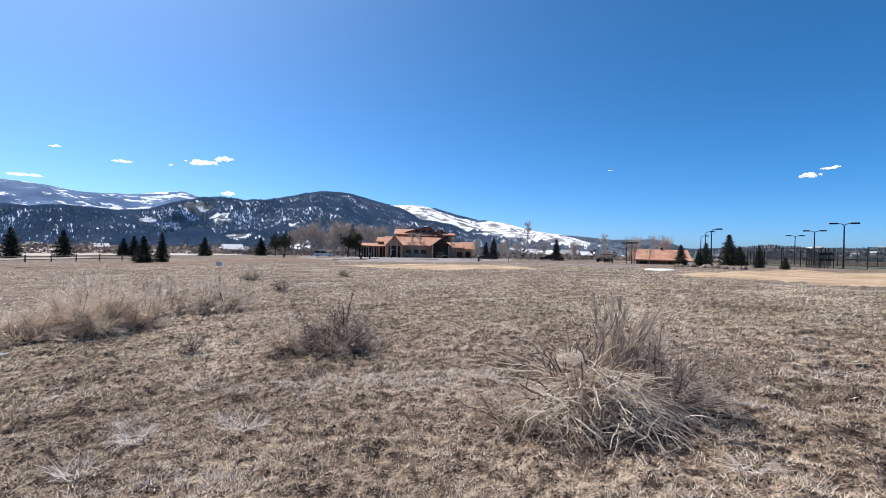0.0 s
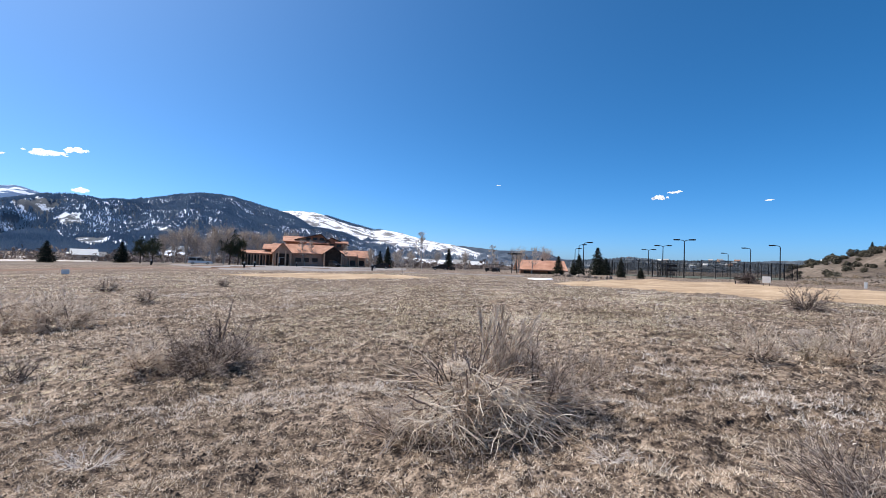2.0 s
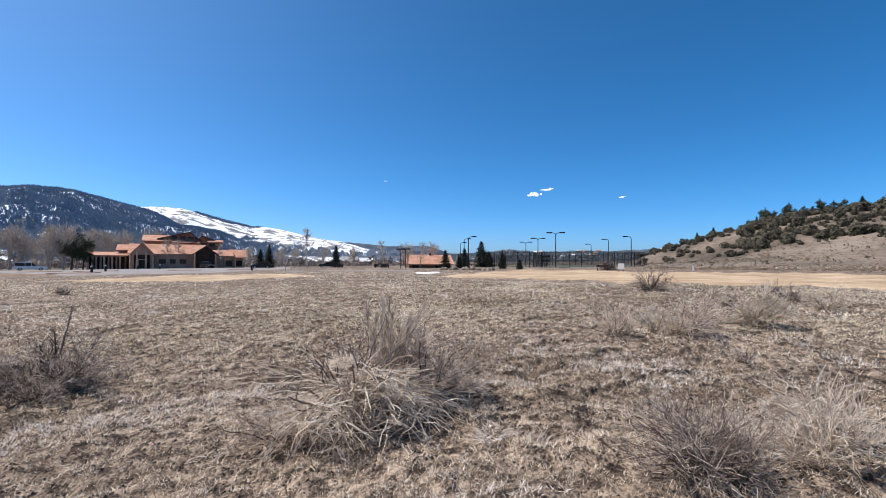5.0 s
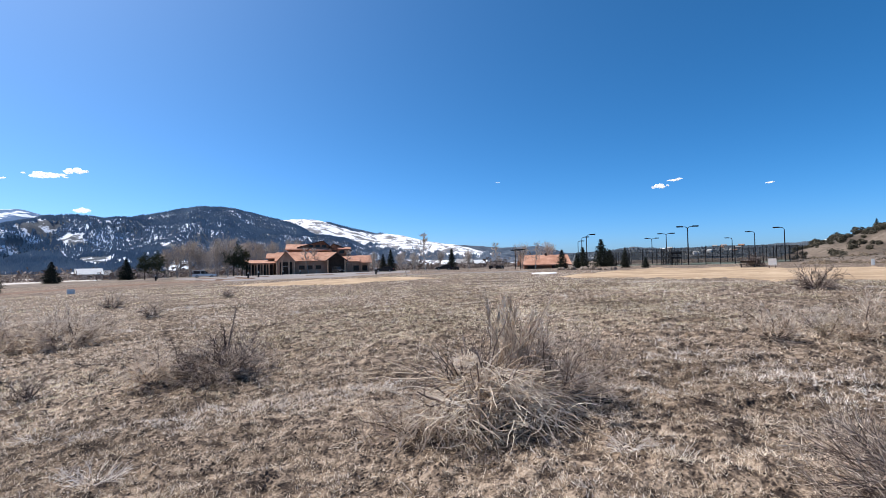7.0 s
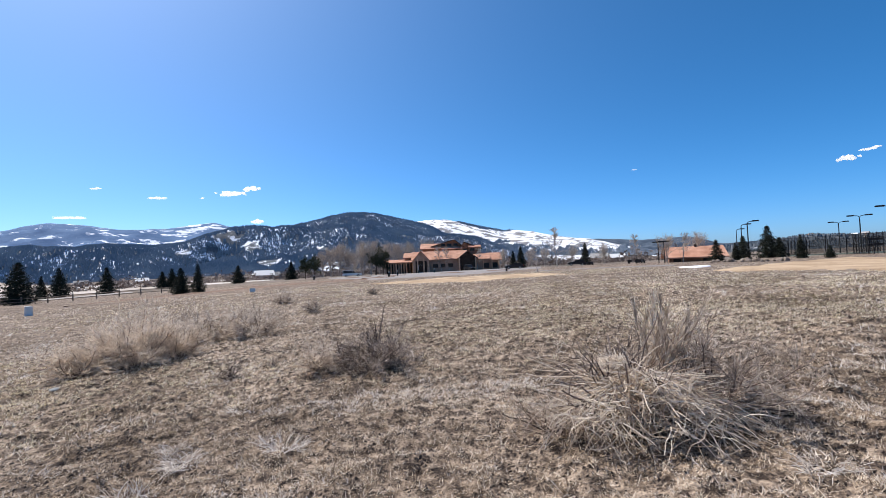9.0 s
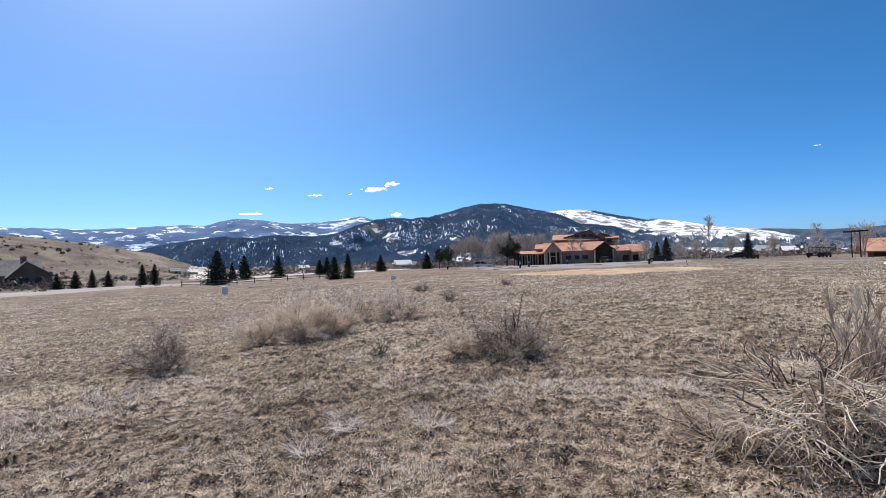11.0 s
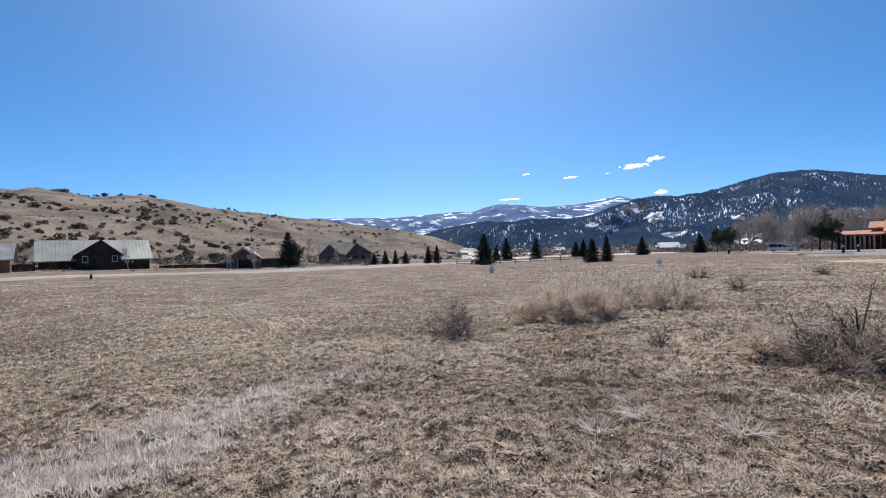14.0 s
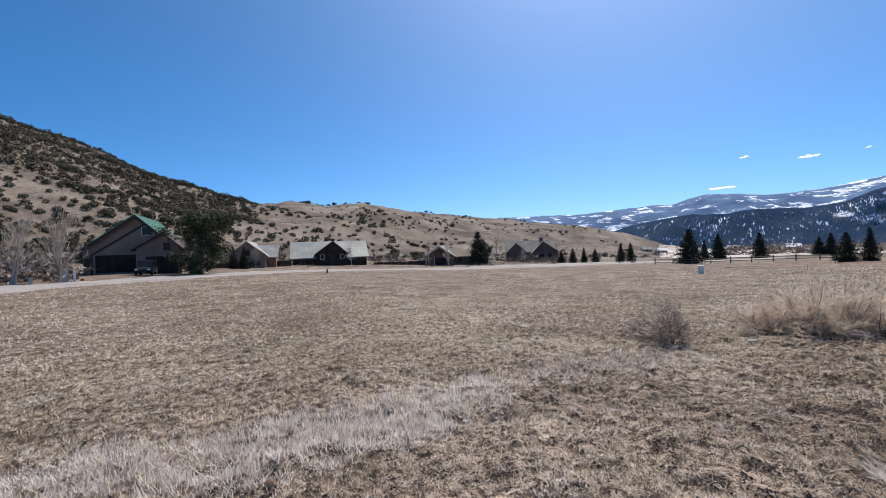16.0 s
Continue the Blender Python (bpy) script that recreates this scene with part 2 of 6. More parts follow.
def drift(m, scale, low, high, tint):
    """Slow change of a ground's colour from place to place: damper, browner patches and drier, paler ones."""
    n, l = m.node_tree.nodes, m.node_tree.links
    b, ramp = n["Principled BSDF"], n["Color Ramp"]
    t = n.new("ShaderNodeTexNoise")
    l.new(n["Texture Coordinate"].outputs["Object"], t.inputs["Vector"])
    t.inputs["Scale"].default_value, t.inputs["Detail"].default_value, t.inputs["Roughness"].default_value = scale, 7, 0.68
    band = n.new("ShaderNodeValToRGB")
    band.color_ramp.elements[0].position, band.color_ramp.elements[1].position = 0.38, 0.64
    band.color_ramp.elements[0].color = (low * tint[0], low * tint[1], low * tint[2], 1)
    band.color_ramp.elements[1].color = (high, high, high, 1)
    l.new(t.outputs[0], band.inputs[0])
    mul = n.new("ShaderNodeMix")
    mul.data_type, mul.blend_type = "RGBA", "MULTIPLY"
    mul.inputs[0].default_value = 1.0
    l.new(ramp.outputs[0], mul.inputs[6])
    l.new(band.outputs[0], mul.inputs[7])
    l.new(mul.outputs[2], b.inputs["Base Color"])


drift(SOIL, 0.34, 0.68, 1.30, (1.0, 0.95, 0.90))
drift(STRAW, 0.34, 0.76, 1.10, (1.0, 0.96, 0.90))
drift(FAIRWAY, 0.06, 0.80, 1.08, (1.0, 0.96, 0.92))
drift(SAGE, 0.02, 0.82, 1.15, (1.0, 0.98, 0.95))


# ---- the land ----
# the lie of the land: heights by azimuth (degrees, left of the first view) and distance
AZ = np.array([-70, -40, -10, 20, 45, 75, 110, 200])
RR = np.array([0, 8, 20, 50, 100, 160, 320])
LAND = np.array([
    [0, 0.45, 0.50, 0.30, 0.40, 1.8, 5.0],
    [0, 0.42, 0.40, 0.05, 0.10, -0.2, -1.0],
    [0, 0.10, 0.10, -0.05, -0.60, -1.2, -3.0],
    [0, -0.15, -0.35, -0.60, -1.20, -2.0, -5.0],
    [0, -0.50, -0.95, -1.45, -2.40, -3.4, -6.0],
    [0, -0.60, -1.05, -1.30, -2.45, -0.9, 2.0],
    [0, -0.55, -0.90, -0.40, 0.30, 2.2, 16.0],
    [0, -0.20, -0.40, 0.00, 0.60, 1.0, 3.0]])
# the skyline of the near hills: azimuth, elevation
HILL_W = np.array([[44, -1.2], [48, -0.4], [52, 1.0], [56, 2.1], [63.5, 3.1], [70, 3.9], [80, 5.1], [85.6, 6.15], [90, 5.7], [94, 6.15], [98.5, 6.1], [102, 6.65], [107, 8.1],
                   [112, 10.05], [116, 11.4], [120, 12.6], [130, 14.8], [160, 9.0], [185, 0.0]])
HILL_E = np.array([[-120, 0.0], [-95, 6.0], [-80, 5.8], [-70, 4.85], [-67, 4.45], [-65, 4.3], [-63, 3.75], [-61, 3.15], [-58.7, 2.75], [-56, 1.95], [-54, 1.25], [-52, 0.45], [-50, -0.4]])
E_FOOT, E_CREST = 112, 262


def smooth(a, b, v):
    k = np.clip((v - a) / (b - a), 0, 1)
    return k * k * (3 - 2 * k)


def vnoise(x, y, seed=0):
    """Value noise from -1 to 1."""
    xi, yi = np.floor(x), np.floor(y)
    u, v = x - xi, y - yi
    u, v = u * u * (3 - 2 * u), v * v * (3 - 2 * v)

    def lattice(i, j):
        h = np.sin(i * 127.1 + j * 311.7 + seed * 74.7) * 43758.5453
        return (h - np.floor(h)) * 2 - 1
    return ((lattice(xi, yi) * (1 - u) + lattice(xi + 1, yi) * u) * (1 - v)
            + (lattice(xi, yi + 1) * (1 - u) + lattice(xi + 1, yi + 1) * u) * v)


def fbm(x, y, seed=0, octaves=3):
    return sum(vnoise(x * 2 ** k, y * 2 ** k, seed + k) / 2 ** k for k in range(octaves))


def land(x, y):
    """Height of the ground, for arrays of x and y."""
    x, y = np.asarray(x, float), np.asarray(y, float)
    r, az = np.hypot(x, y), np.degrees(np.arctan2(-x, y))
    rc = np.clip(r, 0, 319.9)
    k = np.clip(np.searchsorted(RR, rc, side="right") - 1, 0, len(RR) - 2)
    u = (rc - RR[k]) / (RR[k + 1] - RR[k])
    ring = np.stack([np.interp(az, AZ, LAND[:, i], period=360) for i in range(len(RR))])
    z = np.take_along_axis(ring, k[None], 0)[0] * (1 - u) + np.take_along_axis(ring, k[None] + 1, 0)[0] * u
    # hills
    west = np.interp(az, HILL_W[:, 0], HILL_W[:, 1], left=-9, right=-9)
    foot_w = np.interp(az, [44, 60, 90, 120], [330, 230, 150, 100])
    peak_w = np.interp(az, [44, 60, 90, 120], [520, 480, 440, 430])
    top = 1.6 + peak_w * np.tan(np.radians(west))
    s = smooth(foot_w, peak_w, r) * (0.8 + 0.2 * smooth(foot_w, peak_w, r))
    gully = fbm(x / 55, y / 55, 5, 3) * 6 * s * (1 - s) * 2
    hw = np.where(r < peak_w, z * (1 - s) + top * s + gully, top - (r - peak_w) * 0.15)
    z = np.where(west > -8, np.where(r < foot_w, z, np.maximum(hw, -9)), z)
    east = np.interp(az, HILL_E[:, 0], HILL_E[:, 1], left=-9, right=-9)
    top = 1.6 + E_CREST * np.tan(np.radians(east))
    s = smooth(E_FOOT, E_CREST, r)
    gully = fbm(x / 45, y / 45, 9, 3) * 4 * s * (1 - s) * 2
    he = np.where(r < E_CREST, z * (1 - s) + top * s + gully, top - (r - E_CREST) * 0.15)
    z = np.where(east > -8, np.where(r < E_FOOT, z, np.maximum(he, -9)), z)
    z = np.where(r > 900, np.minimum(z, -9 - smooth(900, 4800, r) * 10), z)
    # gullies and terraces of the hillsides
    slope = np.where(west > -8, smooth(foot_w - 30, foot_w + 60, r), 0) + np.where(east > -8, 0.55 * smooth(110, 170, r), 0)
    z = z + slope * (1 - smooth(600, 900, r)) * (fbm(x / 16, y / 16, 17, 3) * 1.1 + fbm(x / 45, y / 45, 18, 2) * 1.6)
    # hummocks, and small ledges where the turf has slipped
    ledge = smooth(0.02, 0.16, fbm(x / 1.1 + y / 3.0, y / 0.5, 71, 3)) * smooth(-0.1, 0.35, fbm(x / 5, y / 5, 72, 2))
    z = z + ledge * 0.05 * smooth(2.5, 5, r) * (1 - smooth(22, 40, r))
    z = z + fbm(x / 0.27, y / 0.27, 6, 2) * 0.042 * smooth(0.8, 2.5, r) * (1 - smooth(14, 30, r))
    z = z + fbm(x / 1.3, y / 1.3, 2, 3) * 0.035 * smooth(0.5, 3, r) * (1 - smooth(60, 130, r)) + fbm(x / 9, y / 9, 3, 2) * 0.09 * smooth(4, 14, r) * (1 - smooth(60, 130, r))
    return z


# ---- mesh helpers ----
def place(az, r, lift=0.0):
    x, y = -math.sin(radians(az)) * r, math.cos(radians(az)) * r
    return x, y, float(land(np.array([x]), np.array([y]))[0]) + lift


def ground_z(x, y):
    return float(land(np.array([float(x)]), np.array([float(y)]))[0])


def mesh_np(name, verts, faces, mat, smooth_shade=False):
    """A mesh from arrays; all faces have the same number of corners."""
    me = bpy.data.meshes.new(name)
    verts, faces = np.asarray(verts, np.float32), np.asarray(faces, np.int32)
    n, k = faces.shape
    me.vertices.add(len(verts))
    me.vertices.foreach_set("co", verts.ravel())
    me.loops.add(n * k)
    me.loops.foreach_set("vertex_index", faces.ravel())
    me.polygons.add(n)
    me.polygons.foreach_set("loop_start", np.arange(0, n * k, k, dtype=np.int32))
    me.polygons.foreach_set("loop_total", np.full(n, k, np.int32))
    me.polygons.foreach_set("use_smooth", np.full(n, smooth_shade))
    me.materials.append(mat)
    me.update(calc_edges=True)
    return me


def join_np(chunks):
    vs, fs, o = [], [], 0
    for v, f in chunks:
        vs.append(v)
        fs.append(np.asarray(f) + o)
        o += len(v)
    return np.concatenate(vs), np.concatenate(fs)


def grid_faces(a, b, wrap=False):
    """Quads of a grid of a rows and b columns."""
    i, j = np.meshgrid(np.arange(a - 1), np.arange(b if wrap else b - 1), indexing="ij")
    k = (j + 1) % b
    return np.stack([i * b + j, i * b + k, (i + 1) * b + k, (i + 1) * b + j], -1).reshape(-1, 4)


def unit(v):
    return v / (np.linalg.norm(v, axis=-1, keepdims=True) + 1e-9)


def tubes(lines, radii, sides=3):
    """Thin tubes, or with one side flat strips, along polylines: lines (n, k, 3), radii (n, k)."""
    n, k, _ = lines.shape
    d = np.gradient(lines, axis=1)
    if sides == 1:
        a = unit(np.cross(d, np.random.default_rng(n).normal(0, 1, (n, 1, 3)) + 0 * d)) * radii[..., None]
        v = np.stack([lines - a, lines + a], 2).reshape(-1, 3)
        f = grid_faces(k, 2)
        return v, (f[None] + (np.arange(n) * k * 2)[:, None, None]).reshape(-1, 4)
    d /= np.linalg.norm(d, axis=2, keepdims=True) + 1e-9
    ref = np.where(np.abs(d[..., 2:3]) > 0.8, [1.0, 0, 0], [0, 0, 1.0])
    a = np.cross(d, ref)
    a /= np.linalg.norm(a, axis=2, keepdims=True) + 1e-9
    b = np.cross(d, a)
    rings = []
    for s in range(sides):
        t = 2 * math.pi * s / sides
        rings.append(lines + (a * math.cos(t) + b * math.sin(t)) * radii[..., None])
    v = np.stack(rings, 2).reshape(-1, 3)
    f = grid_faces(k, sides, True)
    f = (f[None] + (np.arange(n) * k * sides)[:, None, None]).reshape(-1, 4)
    return v, f


def thing(name, label, category, x=0.0, y=0.0, z=0.0, turn=0.0, group="", kind=""):
    ob = new(name)
    ob.matrix_world = pose(x, y, z, 0, 0, turn)
    return tagged(ob, label, category, group, kind)


def part(name, source, mat, parent, label="", kind=""):
    """One mesh object under a thing or a part, from a bmesh or a mesh."""
    if isinstance(source, bmesh.types.BMesh):
        me = bpy.data.meshes.new(name)
        bmesh.ops.recalc_face_normals(source, faces=source.faces)
        source.to_mesh(me)
        source.free()
        me.materials.append(mat)
    else:
        me = source
    ob = new(name, me)
    ob.parent = parent
    tagged(ob, label, kind=kind)
    return ob


def box(bm, x0, x1, y0, y1, z0, z1, bevel=0.0):
    """Adds a box, with softened edges where bevel is given."""
    made = bmesh.ops.create_cube(bm, size=1, matrix=Matrix.Translation(((x0 + x1) / 2, (y0 + y1) / 2, (z0 + z1) / 2)) @ Matrix.Diagonal((abs(x1 - x0), abs(y1 - y0), abs(z1 - z0), 1)))
    if bevel:
        edges = list({e for v in made["verts"] for e in v.link_edges})
        bmesh.ops.bevel(bm, geom=edges, offset=bevel, segments=2, affect="EDGES")
    return bm


def boxed(*sizes, bevel=0.0):
    return box(bmesh.new(), *sizes, bevel=bevel)


def rod(bm, a, b, r0, r1, sides=8):
    """A tapered rod from a to b."""
    a, b = Vector(a), Vector(b)
    d = b - a
    m = Matrix.Translation((a + b) / 2) @ d.to_track_quat("Z", "Y").to_matrix().to_4x4()
    bmesh.ops.create_cone(bm, cap_ends=True, segments=sides, radius1=r0, radius2=r1, depth=d.length, matrix=m)
    return bm


def prism(outline, y0, y1):
    """A solid from an outline in x and z, from y0 to y1."""
    bm = bmesh.new()
    front = [bm.verts.new((x, y0, z)) for x, z in outline]
    back = [bm.verts.new((x, y1, z)) for x, z in outline]
    bm.faces.new(front)
    bm.faces.new(back[::-1])
    for i in range(len(outline)):
        j = (i + 1) % len(outline)
        bm.faces.new((front[i], back[i], back[j], front[j]))
    return bm


def slab(corners, thick):
    """A roof plane: four corners, with thickness downwards."""
    bm = bmesh.new()
    top = [bm.verts.new(c) for c in corners]
    low = [bm.verts.new((c[0], c[1], c[2] - thick)) for c in corners]
    bm.faces.new(top)
    bm.faces.new(low[::-1])
    for i in range(4):
        j = (i + 1) % 4
        bm.faces.new((top[i], low[i], low[j], top[j]))
    return bm


# ---- ground and hills ----
def build_ground():
    az = np.concatenate([np.arange(-80, 125, 0.5), np.arange(125, 280, 4.0)])
    r = np.concatenate([[0.02], np.linspace(0.4, 9, 150), np.geomspace(9.1, 60, 190), np.geomspace(62, 4900, 100)])
    a, rr = np.meshgrid(np.radians(az), r)
    x, y = -np.sin(a) * rr, np.cos(a) * rr - 1.6 * np.exp(-rr / 4)
    v = np.stack([x, y, land(x, y)], -1).reshape(-1, 3)
    me = mesh_np("ground", v, grid_faces(len(r), len(az), True)[:, ::-1], SOIL, True)
    me.materials.append(SAGE)
    far = np.repeat(r[:-1], len(az)) > 120
    me.polygons.foreach_set("material_index", far.astype(np.int32))
    tagged(new("ground", me), "dry winter turf rising into sagebrush hills", "ground", kind="structure")


build_ground()


def drape(name, az0, az1, near, far, lift, mat, label, category, steps=(120, 14), kind="structure", wobble=0.0):
    """A sheet that lies on the ground between two distances, each a list of azimuth and distance."""
    az = np.linspace(az0, az1, steps[0])
    n, f = np.interp(az, *zip(*sorted(near))), np.interp(az, *zip(*sorted(far)))
    n, f = n * (1 + wobble * fbm(az / 1.5, az * 0, 4)), f * (1 + wobble * fbm(az / 1.5, az * 0, 6))
    k = np.linspace(0, 1, steps[1])[:, None]
    r = n * (1 - k) + f * k
    a = np.radians(az)[None].repeat(steps[1], 0)
    x, y = -np.sin(a) * r, np.cos(a) * r
    edge = np.ones_like(r)
    edge[0] = edge[-1] = edge[:, 0] = edge[:, -1] = -1.0
    v = np.stack([x, y, land(x, y) + lift * edge], -1).reshape(-1, 3)
    ob = new(name, mesh_np(name, v, grid_faces(*steps[::-1])[:, ::-1], mat, True))
    return tagged(ob, label, category, kind=kind)


drape("fairway", -13, 13, [(-13, 39.5), (0, 36), (13, 50)], [(-13, 40.5), (-6, 52), (2, 60), (13, 51)], 0.03, FAIRWAY, "dormant golden-brown mown fairway grass", "fairway", wobble=0.012, steps=(120, 20))
drape("rough_strip", 8, 44, [(8, 76), (20, 78), (33, 72), (44, 66)], [(8, 77), (20, 86), (33, 80), (44, 67)], 0.05, REDDISH, "red-brown strip of bare rough along the course", "rough", wobble=0.02)
drape("fairway", -79, -27.5, [(-79, 25), (-60, 26), (-46, 29), (-38, 33), (-27.5, 38)], [(-79, 62), (-62, 66), (-47, 70), (-38, 76), (-32, 55), (-27.5, 39)], 0.03, FAIRWAY,
      "dormant golden-brown mown fairway grass", "fairway", wobble=0.05, steps=(320, 30))
drape("car_park", -9, 18, [(-9, 96), (-4, 80), (0, 72), (8, 67), (13, 74), (16, 98), (19, 130)], [(-9, 146), (0, 143), (10, 142), (19, 133)], 0.10, ASPHALT, "worn grey asphalt car park before the lodge", "car park", kind="structure")
for az0, az1, r0 in ((8, 12, 97), (12.5, 16, 103), (0.5, 4, 92), (9.5, 14, 80), (-5, -2, 93)):
    mid = (az0 + az1) / 2
    drape("planting_island", az0, az1, [(az0, r0 + 1), (mid, r0), (az1, r0 + 1)], [(az0, r0 + 1.1), (mid, r0 + 3), (az1, r0 + 1.1)], 0.22, REDDISH, "raised bare earth island in the car park", "island", steps=(24, 6), kind="")
drape("road", 38, 126, [(38, 136), (47, 115), (60, 99), (81, 87), (95, 71), (107, 53), (126, 42)], [(38, 149), (47, 132), (60, 119), (81, 104), (95, 86), (107, 66), (126, 53)], 0.09, ROADSTONE,
      "pale sun-bleached road past the houses", "road", steps=(200, 8))
drape("cart_path", -24, -8, [(-24, 62), (-8, 66)], [(-24, 65), (-8, 69)], 0.06, ASPHALT, "grey asphalt cart path across the course", "path")
drape("snow_patch", -27.5, -24.3, [(-27.5, 49.5), (-26, 47.6), (-24.3, 49.4)], [(-27.5, 50), (-26, 52), (-24.3, 50)], 0.12, SNOW, "last patch of old snow in a hollow", "snow", steps=(30, 8), kind="", wobble=0.01)
drape("sand_bunker", -66.5, -62.5, [(-66.5, 103), (-64, 101.5), (-62.5, 104)], [(-66.5, 104), (-64, 107), (-62.5, 105)], 0.15, WHITE, "pale sand bunker in the far fairway", "bunker", steps=(30, 8), kind="", wobble=0.01)
drape("river_plain", 24, 50, [(24, 240), (36, 175), (50, 190)], [(24, 260), (36, 620), (50, 420)], 0.4, material("snowy_meadow", [(0.30, 0.25, 0.20), (0.46, 0.41, 0.36), (0.70, 0.69, 0.69)], 0.02, 0.9, 0, 8.0),
      "pale river meadow with remains of snow", "meadow", steps=(60, 20), wobble=0.05)


def mountain(name, skyline, distance, depth, foot, mat, label, rough, seed, steps=(400, 40), relief=0.055):
    """A ridge whose skyline is given by azimuth and elevation; it falls towards the viewer over its depth."""
    az = np.linspace(skyline[0][0], skyline[-1][0], steps[0])
    el = np.interp(az, *zip(*skyline))
    el = np.convolve(np.pad(el, 2, mode="edge"), np.ones(5) / 5, "valid")
    el = el + fbm(az / 1.1, az * 0 + seed, seed, 4) * rough
    k = np.linspace(0, 1.35, steps[1])[:, None]
    s = np.clip(k, 0, 1)
    r = distance - depth * (1 - k)
    a = np.radians(az)[None].repeat(steps[1], 0)
    top = EYE + distance * np.tan(np.radians(el))[None]
    shape = s ** 1.25
    z = foot + (top - foot) * shape
    x, y = -np.sin(a) * r, np.cos(a) * r
    z = z + fbm(x / (depth * 0.22), y / (depth * 0.22), seed, 4) * depth * relief * np.sin(np.pi * s) * (top > foot + 5)
    z = np.minimum(z, EYE + r * np.tan(np.radians(el))[None] * np.where(el > 0, 0.985, 1.0)[None] - 2)
    z = np.where(s >= 1, top, z)
    z = np.where(k > 1, top - (k - 1) * depth * 0.5, z)
    v = np.stack([x, y, z], -1).reshape(-1, 3)
    ob = new(name, mesh_np(name, v, grid_faces(*steps[::-1])[:, ::-1], mat, True))
    tagged(ob, label, "mountain", kind="structure")
    return x, y, z


mountain("mountain_far", [(84, 3.6), (70, 4.2), (58, 4.1), (52.5, 4.45), (50, 4.7), (48.2, 4.55), (46.3, 5.2), (45, 5.4), (42.7, 5.35), (39.2, 4.9), (35.3, 5.0), (32.5, 5.4), (31.2, 5.6), (30.4, 5.75), (28.5, 5.1), (24, 4.4), (14, 3)][::-1], 4300, 1900, -25, FAR_ROCK_HAZED,
         "distant mountain plateau streaked with snow, tinted blue for haze", 0.05, 3)
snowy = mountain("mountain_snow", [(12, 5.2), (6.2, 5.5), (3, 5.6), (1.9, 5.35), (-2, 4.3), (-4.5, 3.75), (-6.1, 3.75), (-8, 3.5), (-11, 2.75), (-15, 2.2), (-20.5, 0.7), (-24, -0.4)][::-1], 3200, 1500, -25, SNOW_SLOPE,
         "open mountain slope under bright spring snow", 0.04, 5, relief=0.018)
mountain("mountain_haze_blue", [(-10, 1.2), (-14, 2.0), (-16, 2.1), (-20.5, 1.7), (-23, 1.7), (-25.4, 1.85), (-27, 1.4), (-28.6, 0.85), (-33, 0.9), (-36, 0.9), (-46, 0.9), (-60, 1.3)][::-1], 3950, 700, -25, HAZED_HILL,
         "far wooded hills, tinted blue for haze", 0.04, 7)
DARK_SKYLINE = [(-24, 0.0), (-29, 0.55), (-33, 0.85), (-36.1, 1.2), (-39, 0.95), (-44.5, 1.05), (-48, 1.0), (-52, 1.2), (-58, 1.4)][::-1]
dark = mountain("mountain_dark", DARK_SKYLINE, 1300, 500, -9, DARK_HILL_HAZED, "low wooded hills dotted with houses", 0.05, 8)
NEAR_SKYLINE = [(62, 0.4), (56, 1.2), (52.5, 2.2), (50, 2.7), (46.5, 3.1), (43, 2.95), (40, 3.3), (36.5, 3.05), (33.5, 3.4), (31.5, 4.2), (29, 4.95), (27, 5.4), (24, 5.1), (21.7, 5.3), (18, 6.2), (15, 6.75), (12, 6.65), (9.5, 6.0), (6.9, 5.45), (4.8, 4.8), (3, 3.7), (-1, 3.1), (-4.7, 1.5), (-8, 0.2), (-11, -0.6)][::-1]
near = mountain("mountain_forested", NEAR_SKYLINE, 1750, 950, -12, FOREST_GROUND_HAZED, "dark conifer-covered mountain with patches of snow", 0.05, 11)


